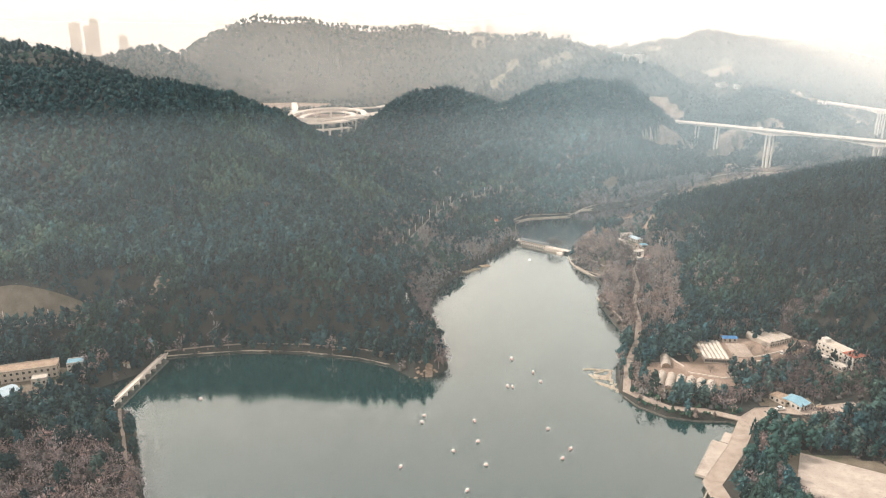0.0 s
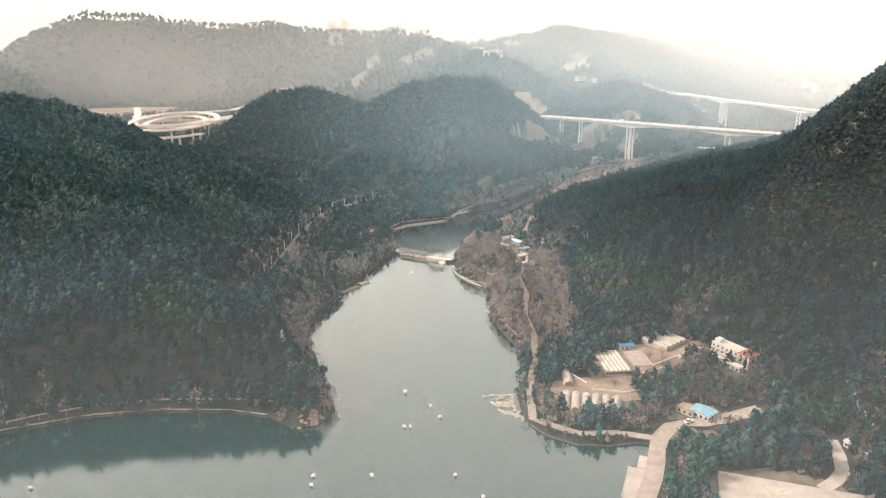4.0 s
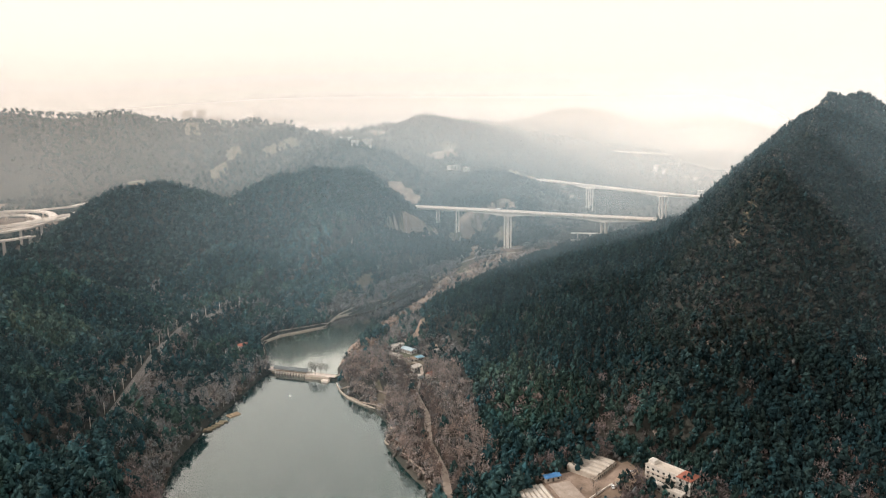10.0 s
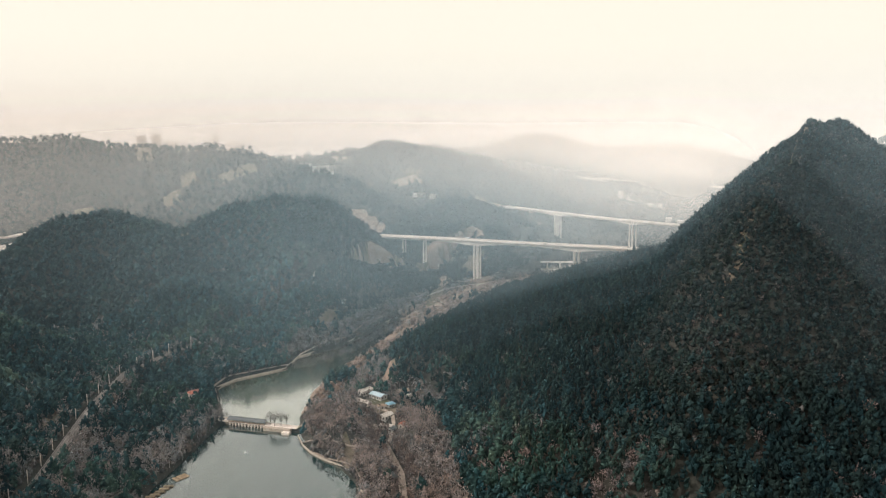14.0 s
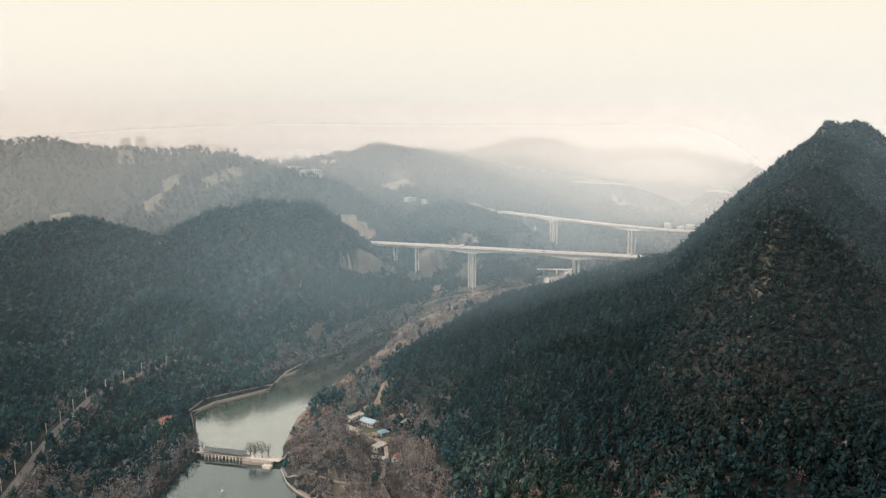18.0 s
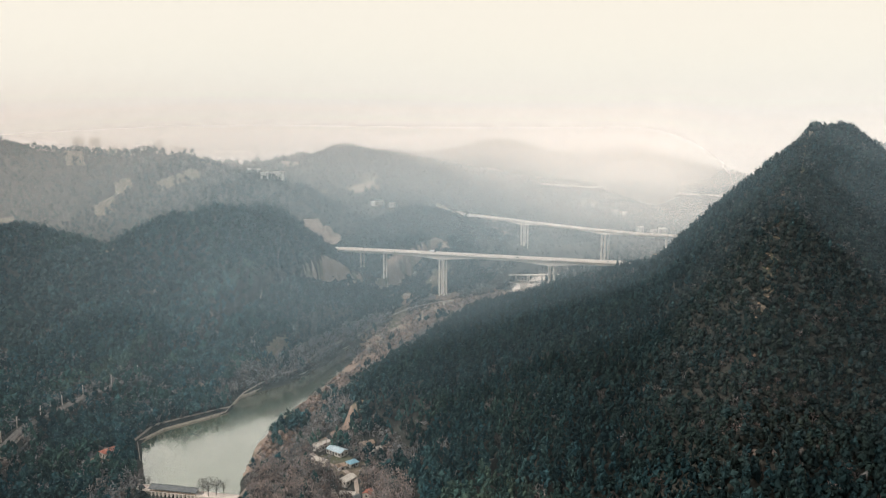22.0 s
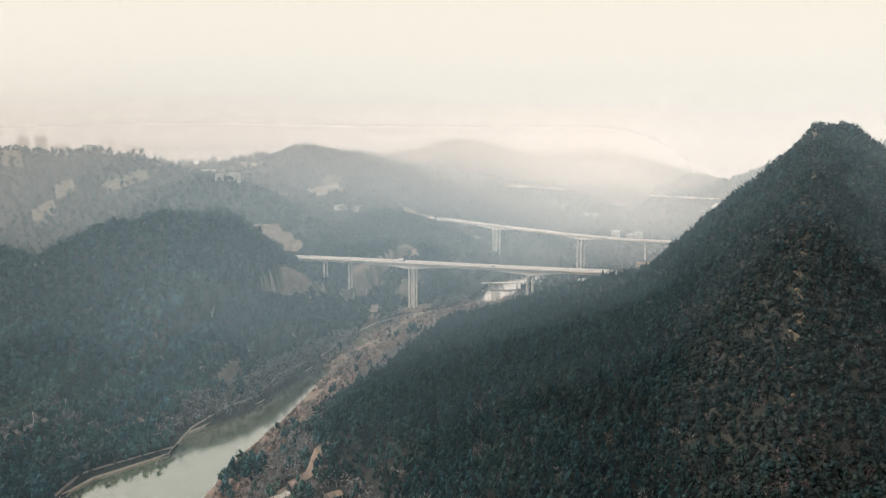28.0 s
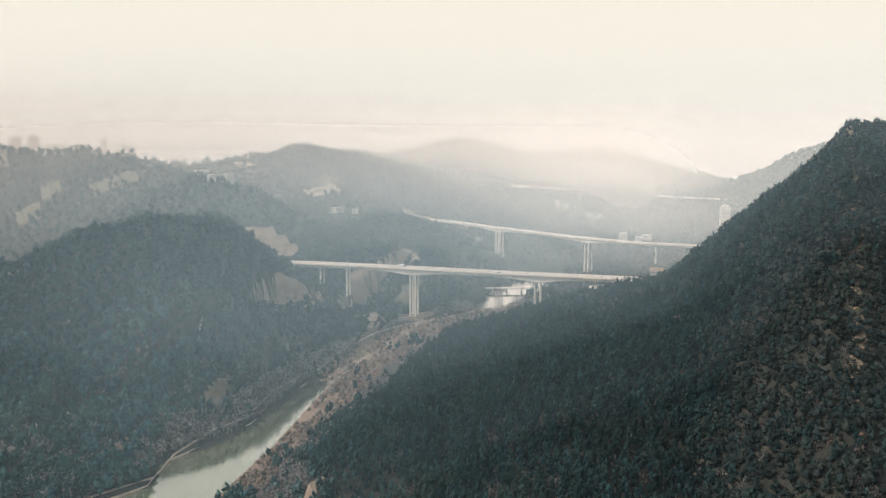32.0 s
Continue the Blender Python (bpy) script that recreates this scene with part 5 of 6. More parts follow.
# ---- guest house at the western arm ----
house(-266, 380, 21, 62, 11, 7.0, "long two-storey cream guest house with a flat roof", M_CREAM, M_BROWN, "flat", storeys=2, every=3.2, category="guest house")
house(-229, 396, 21, 9, 8, 5.5, "small white block with a pale green flat roof", M_WHITE, M_SKYBLUE, "flat", storeys=2, every=2.6)
house(-256, 348, 52, 34, 12, 5.5, "white hall with a broad pale blue metal roof", M_WHITE, M_PALEBLUE, "gable", 1.4, storeys=1, every=2.6, category="hall")
house(-241, 377, 21, 8, 7, 4.0, "low white outbuilding with a pale flat roof", M_WHITE, M_SHEET, "flat", every=2.6)
house(-284, 362, 30, 12, 8, 4.5, "small cream annexe with a brown roof", M_CREAM, M_BROWN, "gable", 1.2)
bank_wall([(-212, 372, 0), (-224, 362, 0), (-240, 346, 0), (-252, 332, 0)], 3.6, "tall pale wall along the narrow western arm")
for x, y, q in ((-224, 376, 0.8), (-219, 373, 0.7), (-231, 372, 0.55)):
    plant("evergreen", x, y, q)

# ---- nursery village ----
rowx, rowy = 0.914, -0.406
for i in range(6):
    greenhouse(136 + i * 5.75 * rowx - 2.4, 388 + i * 5.75 * rowy - 2, -24, 19, 5.0, 2.7, "small round-backed greenhouse with a dusty pale cover")
greenhouse(146, 417, -14, 28, 5.8, 3.0, "long round-backed greenhouse standing apart")


def span_shed(x, y, turn, bays, bay_w, L, H, rise, rounded, label, cover):
    root = placed("span_shed", x, y, turn, label, "shed")
    W = bays * bay_w
    for sx in (-1, 1):
        part("side_wall", boxed(sx * W / 2 - 0.1, sx * W / 2 + 0.1, -L / 2, L / 2, -1, H), M_FILM, root)
    for yy in (-L / 2, L / 2):
        part("end_wall", boxed(-W / 2, W / 2, yy - 0.1, yy + 0.1, -1, H + 0.2), M_CREAM, root)
    for i in range(bays):
        cx0 = -W / 2 + (i + 0.5) * bay_w
        if rounded:
            bm = barrel(L, bay_w - 0.1, rise, H)
        else:
            bm = gable(L, bay_w - 0.15, H, rise, 0.02, 0.1)
            bmesh.ops.rotate(bm, verts=bm.verts[:], cent=(0, 0, 0), matrix=Matrix.Rotation(radians(90), 3, "Z"))
        part("roof_bay", bm, cover, root).location = (cx0, 0, 0)
        part("gutter", boxed(cx0 + bay_w / 2 - 0.12, cx0 + bay_w / 2 + 0.12, -L / 2, L / 2, H - 0.15, H + 0.08), M_BROWN, root)
    for i in range(bays * 2):
        cx0 = -W / 2 + (i + 0.5) * bay_w / 2
        w = part("window", boxed(cx0 - 0.5, cx0 + 0.5, -L / 2 - 0.16, -L / 2 - 0.09, 0.8, H - 0.5), M_DARK, root)
        part("pane", boxed(cx0 - 0.42, cx0 + 0.42, -L / 2 - 0.2, -L / 2 - 0.15, 0.9, H - 0.6), M_PANE, w)
    return root


span_shed(179, 424, -6, 6, 2.7, 29, 3.0, 0.8, False, "white ridge-and-furrow nursery shed with six roof bays", M_SHEET)
span_shed(227, 446, 26, 5, 4.6, 20, 2.8, 1.3, True, "pale nursery shed with five rounded roof bays", M_FILM)
house(167, 424, -6, 24, 6, 2.4, "low grey-roofed lean-to beside the nursery shed", M_CREAM, M_BROWN, "gable", 0.7, every=4)
house(198, 444, 0, 10, 4.5, 2.8, "open store with a bright blue metal roof", M_CREAM, M_BLUE, "gable", 0.7)
house(188, 452, -35, 16, 4, 2.6, "long narrow grey shed behind the blue roof", M_CREAM, M_BROWN, "gable", 0.8)
yard = tagged(part("yard", boxed(-6.5, 6.5, -11, 11, -1, 0.12), M_PATH), "bare concrete yard among the sheds", "yard", kind="structure")
yard.matrix_world = pose(199, 428, ground_at(199, 428) + 0.12, 0, 0, -6)
for a, b in (((154, 396), (173, 388)), ((173, 388), (188, 391)), ((148, 420), (154, 404)), ((188, 407), (214, 413)), ((203, 416), (226, 424))):
    za, zb = ground_at(*a), ground_at(*b)
    tagged(part("garden_wall", swept(finer([(*a, za), (*b, zb)], 3), [(-0.2, -0.8), (0.2, -0.8), (0.2, 0.9), (-0.2, 0.9)]), M_CONC), "low pale concrete garden wall", "wall", kind="structure")
hollow = [(174, 329), (177, 339), (182, 346), (190, 348), (200, 345), (209, 338), (218, 331), (229, 324)]
tagged(part("garden_wall", swept(finer([(*p, ground_at(*p)) for p in hollow], 3), [(-0.35, -0.8), (0.35, -0.8), (0.35, 1.1), (-0.35, 1.1)]), M_DARKSTONE), "dark curved stone wall round the sunken park garden", "wall", kind="structure")
house(189, 386, 10, 5, 3, 2.2, "little brown-roofed tool shed", M_CREAM, M_BROWN, "gable", 0.6)
house(234, 421, 26, 13, 9, 3.0, "low building with a wide grey sheet roof", M_CREAM, M_BROWN, "gable", 1.0)
lodge_house = house(254.5, 414.5, -71, 20, 8.5, 8.4, "white three-storey guest house with balconies", M_WHITE, M_CREAM, "flat", storeys=3, every=3.0, category="guest house")
part("stair_tower", boxed(-9.5, -5.5, -2.2, 2.2, 8.4, 10.8, bevel=0.1), M_WHITE, lodge_house)
for s in range(1, 3):
    b = part("balcony", boxed(-9.5, 9.5, -5.4, -4.25, s * 2.8 - 0.2, s * 2.8), M_CONC, lodge_house)
    part("balustrade", boxed(-9.5, 9.5, -5.45, -5.3, s * 2.8, s * 2.8 + 0.9), M_CREAM, b)
house(259, 401, -71, 8, 9.5, 8.9, "white end block with a red tiled hip roof", M_WHITE, M_RED, "hip", 2.6, storeys=3, every=3.0)
house(247.5, 403, -71, 18, 4, 3.0, "low arcade in front of the white guest house", M_WHITE, M_SHEET, "flat", every=3)
house(203, 358, 30, 9, 12, 3.4, "roadside shop with a faded sky-blue roof", M_WHITE, M_SKYBLUE, "gable", 0.9)
house(197, 363, 30, 7, 10, 3.1, "brown-roofed back room of the roadside shop", M_CREAM, M_BROWN, "gable", 0.7)
house(214, 352, 30, 4, 3, 2.4, "small cream kiosk by the road", M_CREAM, M_BROWN, "flat")
house(260, 308, -79, 16, 4, 3.2, "long white-roofed shelter at the wood's edge", M_WHITE, M_SHEET, "gable", 0.7)
house(176, 318, 20, 5, 5, 2.6, "small grey-roofed pavilion among the cypresses", M_WOOD, M_TILE, "hip", 1.6, category="pavilion")

# ---- park cabins and lodge ----
for x, y, t, L, W, H, wall, roof_m, shape, label in (
        (190, 692, 20, 13, 6, 3.6, M_WHITE, M_SHEET, "flat", "white flat-roofed park restaurant"),
        (195, 679, -65, 13, 7, 3.4, M_WHITE, M_PALEBLUE, "gable", "park building with a grey-blue glazed roof"),
        (180, 670, -60, 11, 4.5, 3.0, M_CREAM, M_SHEET, "gable", "narrow pale-roofed park cabin"),
        (197, 657, 10, 6, 5, 2.8, M_WHITE, M_SKYBLUE, "hip", "small hut with a turquoise roof"),
        (189, 656, 0, 5, 4.5, 2.8, M_WHITE, M_BROWN, "hip", "small round-roofed park hut"),
        (187, 640, 25, 9, 6, 3.2, M_WHITE, M_SHEET, "gable", "white park cabin with a pale roof"),
        (182, 627, -40, 9, 3.5, 2.6, M_CREAM, M_SHEET, "gable", "low pale-roofed shed in the park"),
        (183, 618, 30, 5, 4, 2.8, M_WHITE, M_TILE, "gable", "small grey-roofed hut in the park"),
        (189, 613, 40, 5, 5, 2.8, M_CREAM, M_RED, "gable", "small hut with a brick-red roof"),
        (217, 680, 0, 9, 6, 3.0, M_CREAM, M_BROWN, "gable", "brown-roofed cabin under the trees"),
        (219, 668, 0, 8, 4, 2.6, M_WHITE, M_SHEET, "flat", "pale low cabin at the wood's edge"),
        (63, 757, 25, 10, 7, 4.2, M_CREAM, M_RED, "hip", "red-brown roofed tea house above the pond"),
        (50, 748, 25, 7, 4, 2.8, M_WHITE, M_BROWN, "gable", "small pale outhouse beside the tea house"),
        (34, 700, 20, 6, 5, 3.0, M_WHITE, M_TILE, "hip", "white-walled garden house in the trees"),
        (26, 690, 20, 5, 4, 2.8, M_WHITE, M_TILE, "gable", "small white park building below the railway")):
    house(x, y, t, L, W, H, label, wall, roof_m, shape, 1.1, every=2.6)
for x, y in ((137, 546), (133, 524)):
    root = placed("pavilion", x, y, 15, "small open garden pavilion with pale posts at the water", "pavilion")
    part("floor", boxed(-2.2, 2.2, -2.2, 2.2, -1, 0.35, bevel=0.05), M_STONE, root)
    for a, b in ((-1.8, -1.8), (1.8, -1.8), (1.8, 1.8), (-1.8, 1.8)):
        part("post", boxed(a - 0.13, a + 0.13, b - 0.13, b + 0.13, 0.35, 2.8), M_CREAM, root)
    part("roof", hip(4.4, 4.4, 2.8, 1.3), M_TILE, root)

# ---- boats ----
def pedal_boat():
    root = thing("pedal_boat", pose(0, 0, 0), "small white and red pedal boat with a canopy on the lake", "boat", "pedal boats on the lake")
    bm = bmesh.new()
    prof = [(-1.7, 0.75), (0.9, 0.8), (1.8, 0.18)]
    rings = []
    for x, half in prof:
        rings.append([bm.verts.new((x, s * half * k, z)) for s, k, z in ((-1, 1, 0.55), (-1, 0.75, -0.2), (1, 0.75, -0.2), (1, 1, 0.55))])
    for a, b in zip(rings, rings[1:]):
        for i in range(4):
            bm.faces.new((a[i], a[(i + 1) % 4], b[(i + 1) % 4], b[i]))
    bm.faces.new(rings[0][::-1])
    bm.faces.new(rings[-1])
    part("hull", bm, M_HULL, root)
    part("rub_rail", boxed(-1.75, 0.95, -0.86, 0.86, 0.40, 0.52, bevel=0.04), M_BOATRED, root, "red rubbing strip")
    for x in (-1.0, 0.0):
        s = part("seat", boxed(x - 0.3, x + 0.3, -0.6, 0.6, 0.55, 0.75, bevel=0.04), M_BOATRED, root)
        part("backrest", boxed(x - 0.36, x - 0.26, -0.6, 0.6, 0.7, 1.15), M_BOATRED, s)
    for x in (-1.4, 0.7):
        for y in (-0.65, 0.65):
            part("post", boxed(x - 0.035, x + 0.035, y - 0.035, y + 0.035, 0.55, 1.75), M_STEEL, root)
    bm = bmesh.new()
    a = [[bm.verts.new((x, math.sin(k) * 0.9, 1.72 + math.cos(k) * 0.22 + d)) for k in (-1.4, -0.7, 0, 0.7, 1.4)] for x in (-1.7, 1.0) for d in (0.0, 0.05)]
    for p, q in ((a[0], a[2]), (a[1], a[3]), (a[0], a[1]), (a[2], a[3])):
        for i in range(4):
            bm.faces.new((p[i], p[i + 1], q[i + 1], q[i]))
    part("canopy", bm, M_HULL, root, "white arched canopy")
    return root


first_boat = pedal_boat()
BOATS = [(46, 422), (58, 403), (61, 390), (40, 384), (43, 383), (-10, 348), (-11, 341), (18, 343), (58, 335), (19, 322), (6, 313), (67, 316), (61, 307), (22, 301), (-20, 299), (12, 280), (-141, 365)]
for i, (bx, by) in enumerate(BOATS):
    m = pose(bx, by, 0.04, 0, 0, (i * 67 + 20) % 180 + (0 if i % 3 else 90)) @ Matrix.Scale(0.78, 4)
    if i:
        copy_thing(first_boat, m)
    else:
        first_boat.matrix_world = m
buoy = placed("float", 84, 643, 30, "small white float on the still lake", "float", z=0.0)
part("drum", boxed(-0.7, 0.7, -0.7, 0.7, -0.3, 0.6, bevel=0.25), M_HULL, buoy)
part("pole", boxed(-0.06, 0.06, -0.06, 0.06, 0.5, 2.4), M_STEEL, buoy)


def raft(L, W, wood):
    root = thing("raft", pose(0, 0, 0), "weathered narrow wooden raft moored at the bank", "raft", "moored rafts")
    for sy in (-1, 1):
        part("side_log", boxed(-L / 2, L / 2, sy * W / 2 - 0.16, sy * W / 2 + 0.16, -0.15, 0.3, bevel=0.08), wood, root)
    n = 6
    for i in range(n):
        x = -L / 2 + 0.3 + i * (L - 0.6) / (n - 1)
        part("plank", boxed(x - 0.28, x + 0.28, -W / 2, W / 2, 0.12, 0.3), wood, root)
    part("bench", boxed(-L * 0.15, L * 0.15, -W * 0.3, W * 0.3, 0.3, 0.62), M_STONE, root)
    return root


M_PALEWOOD = surface("bleached_wood", (0.42, 0.36, 0.28), (0.56, 0.49, 0.40), 1.0, rough=0.85, bump=0.3, piece=0.25)
raft_a = raft(6.5, 1.4, M_PALEWOOD)
rr = random.Random(5)
spots = [(97 + k * 1.9 + rr.uniform(-0.4, 0.4), 389 - k * 1.6, 112 + rr.uniform(-12, 12)) for k in range(5)] + [(95 + k * 2.2, 398 - k * 0.6, 105 + rr.uniform(-15, 15)) for k in range(5)]
spots += [(94 + k * 4.2, 408 - k * 0.5, 5 + rr.uniform(-25, 25)) for k in range(4)] + [(106 + rr.uniform(-1, 1), 402 - k * 5.5, 70 + rr.uniform(-15, 15)) for k in range(5)] + [(100, 404, 20), (104, 399, 40)]
for i, (x, y, t) in enumerate(spots):
    m = pose(x, y, 0.06, 0, 0, t)
    if i:
        copy_thing(raft_a, m)
    else:
        raft_a.matrix_world = m
M_THATCH = surface("straw_thatch", (0.34, 0.26, 0.17), (0.46, 0.37, 0.26), 1.2, rough=0.95, bump=0.4, piece=0.2)
tour_a = raft(6.4, 2.4, M_WOOD)
for px_ in (-2.2, 0.0, 2.2):
    for py_ in (-0.95, 0.95):
        part("post", boxed(px_ - 0.06, px_ + 0.06, py_ - 0.06, py_ + 0.06, 0.3, 2.0), M_WOOD, tour_a)
part("canopy", gable(5.2, 2.3, 1.95, 0.55, 0.15, 0.12), M_THATCH, tour_a, "low straw canopy")
for i in range(5):
    m = pose(20.5 + i * 2.75, 602.5 + i * 2.7, 0.06, 0, 0, -18) @ Matrix.Diagonal((1, 0.85, 0.62, 1))
    if i:
        copy_thing(tour_a, m)
    else:
        tour_a.matrix_world = m
        tagged(tour_a, "broad brown tour raft in a moored row", "raft", "tour rafts in a row")
pontoon = thing("pontoon", pose(39.5, 623, 0.05, 0, 0, 25), "brown wooden pontoon off the far bank", "pontoon")
part("float", boxed(-4.5, 4.5, -3, 3, -0.3, 0.35, bevel=0.1), M_WOOD, pontoon)
for i in range(9):
    part("plank", boxed(-4.4 + i, -3.5 + i, -3, 3, 0.36, 0.44), M_WOOD, pontoon)

# ---- railway ----
RL = finer(RAIL, 8)
track = tagged(part("track_bed", swept(RL, [(-3.8, -1.0), (3.8, -1.0), (2.9, 0.5), (-2.9, 0.5)]), M_BALLAST), "pale gravel bed of the double railway line", "railway", kind="structure")
for off in (-2.6, -1.16, 1.16, 2.6):
    part("rail", swept(RL, [(off - 0.07, 0.45), (off + 0.07, 0.45), (off + 0.07, 0.72), (off - 0.07, 0.72)]), M_RAIL, track)
tagged(part("retaining_wall", swept(RL[:40], [(5.4, -3.0), (5.8, -3.0), (5.75, 0.7), (5.45, 0.7)]), M_STONE), "pale retaining wall along the railway", "wall", kind="structure")
RW = finer(RAIL_WEST, 8)
west_track = tagged(part("track_bed", swept(RW, [(-4.2, -1.0), (4.2, -1.0), (3.2, 0.5), (-3.2, 0.5)]), M_BALLAST), "gravel bed of the railway west of the tunnel", "railway", kind="structure")
for off in (-2.6, -1.16, 1.16, 2.6):
    part("rail", swept(RW, [(off - 0.07, 0.45), (off + 0.07, 0.45), (off + 0.07, 0.72), (off - 0.07, 0.72)]), M_RAIL, west_track)


def mast(x, y, turn, z):
    root = thing("railway_mast", pose(x, y, z, 0, 0, turn), "pale concrete catenary mast beside the railway", "mast", "railway masts")
    part("post", boxed(-0.2, 0.2, -0.2, 0.2, -1, 8.2, bevel=0.05), M_CONC, root)
    part("bracket", boxed(0.1, 3.0, -0.06, 0.06, 6.4, 6.55), M_STEEL, root)
    part("tie", boxed(0.1, 2.6, -0.04, 0.04, 7.3, 7.4), M_STEEL, root)
    return root


for line in (RAIL, RAIL_WEST):
    pts = finer(line, 26)
    for a, b in zip(pts, pts[1:]):
        turn = math.degrees(math.atan2(b[1] - a[1], b[0] - a[0]))
        nx_, ny_ = -math.sin(radians(turn)), math.cos(radians(turn))
        mast(a[0] + nx_ * 4.4, a[1] + ny_ * 4.4, turn - 90, a[2])

# ---- traffic ----
def vehicle(kind, paint, x, y, z, turn, label):
    L, W, H = {"car": (4.4, 1.8, 1.45), "truck": (9.0, 2.4, 3.2), "van": (5.2, 1.9, 2.0)}[kind]
    root = thing(kind, pose(x, y, z, 0, 0, turn), label, kind, "vehicles")
    if kind == "truck":
        part("cargo_box", boxed(-L / 2, L / 2 - 2.4, -W / 2, W / 2, 0.9, H, bevel=0.05), M_HULL, root)
        part("cab", boxed(L / 2 - 2.2, L / 2, -W / 2, W / 2, 0.5, 2.6, bevel=0.2), paint, root)
        part("windscreen", boxed(L / 2 - 0.1, L / 2 + 0.03, -W / 2 + 0.2, W / 2 - 0.2, 1.5, 2.3), M_PANE, root)
        part("chassis", boxed(-L / 2, L / 2 - 2.2, -0.6, 0.6, 0.55, 0.9), M_DARK, root)
    else:
        part("body", boxed(-L / 2, L / 2, -W / 2, W / 2, 0.3, H * 0.6, bevel=0.15), paint, root)
        part("cabin", boxed(-L * 0.36, L * 0.2, -W / 2 + 0.12, W / 2 - 0.12, H * 0.58, H, bevel=0.18), M_PANE, root)
        part("roof_panel", boxed(-L * 0.3, L * 0.12, -W / 2 + 0.2, W / 2 - 0.2, H - 0.02, H + 0.04, bevel=0.02), paint, root)
    for wx in (-L * 0.32, L * 0.32):
        for wy in (-W / 2 + 0.1, W / 2 - 0.1):
            bm = bmesh.new()
            bmesh.ops.create_cone(bm, cap_ends=True, segments=12, radius1=0.36, radius2=0.36, depth=0.25, matrix=Matrix.Translation((wx, wy, 0.36)) @ Matrix.Rotation(radians(90), 4, "X"))
            part("wheel", bm, M_TYRE, root)
    return root


for u, side, kind, paint, label in ((0.40, 5.2, "truck", M_DARK, "dark lorry with a pale box on the viaduct"), (0.10, 3.4, "truck", M_DARK, "grey lorry at the viaduct's end"), (0.62, -4.0, "car", M_DARK, "dark car on the viaduct"),
                                    (0.55, 6.4, "van", M_HULL, "white van on the viaduct"), (0.78, 5.0, "car", M_HULL, "white car on the viaduct"), (0.83, -6.0, "van", M_HULL, "pale van on the viaduct")):
    p, turn = near_at(u)
    q = p + Vector((-math.sin(radians(turn)), math.cos(radians(turn)), 0)) * side
    vehicle(kind, paint, q.x, q.y, q.z + 0.06, turn, label)
for u, side in ((0.35, 4), (0.52, -4), (0.6, 5), (0.7, 4), (0.78, -5)):
    p, turn = far_at(u)
    q = p + Vector((-math.sin(radians(turn)), math.cos(radians(turn)), 0)) * side
    vehicle("van", M_HULL, q.x, q.y, q.z + 0.06, turn, "pale van on the far viaduct")
vehicle("car", M_HULL, 243, 430, ground_at(243, 430) + 0.05, 20, "white car parked at the guest house")
vehicle("car", M_HULL, 224, 421, ground_at(224, 421) + 0.05, 60, "white car parked by the sheds")
vehicle("van", M_HULL, 192, 353, ground_at(192, 353) + 0.15, 10, "white van outside the roadside shop")

# ---- ends of the viaduct ----
house(730, 905, -50, 16, 9, 5, "pale gabled building at the viaduct's end", M_WHITE, M_BROWN, "gable", 3.0, z=73)
part("abutment", boxed(-9, 9, -12, 12, -30, 0, bevel=0.3), M_CONC, None).matrix_world = pose(342, 1240, 73.5, 0, 0, -36)
tagged(bpy.data.objects["abutment"], "pale concrete abutment of the viaduct", "abutment", kind="structure")
ramp = tagged(part("ramp_deck", swept([(660 + 26 * math.cos(a), 905 + 22 * math.sin(a), 60 + 2 * a) for a in np.linspace(0.4, 3.6, 16)], [(-4, -1.2), (4, -1.2), (4, 0.2), (3.7, 0.2), (3.7, 0), (-3.7, 0), (-3.7, 0.9), (-4, 0.9)]), M_CONC), "curved pale ramp below the viaduct", "ramp", kind="structure")
tagged(part("river_sill", swept([(585, 1092, 6.4), (612, 1080, 6.4), (640, 1070, 6.4)], [(-1.2, -4), (1.2, -4), (1.0, 1.4), (-1.0, 1.4)]), M_CONC), "low pale sill across the river", "wall", kind="structure")
low = thing("low_bridge", pose(735, 1178, 6, 0, 0, -30), "low dark road bridge over the river pool", "bridge")
part("deck", boxed(-44, 44, -4, 4, 5.5, 7, bevel=0.1), M_CONC, low)
for i in range(4):
    part("pier", boxed(-33 + i * 22, -31 + i * 22, -3, 3, -6, 5.6, bevel=0.1), M_CONC, low)

# ---- road junction in the far valley ----
junction = thing("interchange", pose(-232, 1400, 0), "pale looping motorway interchange on stilts in the far valley", "interchange")


def loop_deck(cx_, cy_, ax_, ay_, z, half, a0, a1, n=40):
    return swept([(cx_ + ax_ * math.cos(a), cy_ + ay_ * math.sin(a), z) for a in np.linspace(a0, a1, n)], [(-half, -1.6), (half, -1.6), (half, 0.9), (half - 0.4, 0.9), (half - 0.4, 0), (-half + 0.4, 0), (-half + 0.4, 0.9), (-half, 0.9)])


for args in ((0, 0, 72, 150, 62, 6, 0, 6.283), (0, 10, 50, 104, 58, 5, 0, 6.283), (6, 0, 92, 188, 55, 5, 1.2, 5.4), (-10, 40, 120, 150, 66, 5, 3.6, 6.0)):
    part("loop", loop_deck(*args), M_CONC, junction)
for line in ([(-90, -40, 60), (0, -90, 61), (100, 60, 62), (150, 320, 64)], [(-100, 120, 58), (-20, 140, 59), (80, 200, 60), (160, 380, 62)], [(-120, 260, 64), (-90, 130, 63), (-60, -60, 60)]):
    part("carriageway", swept(finer(line, 20), [(-6, -1.6), (6, -1.6), (6, 0.9), (5.6, 0.9), (5.6, 0), (-5.6, 0), (-5.6, 0.9), (-6, 0.9)]), M_CONC, junction)
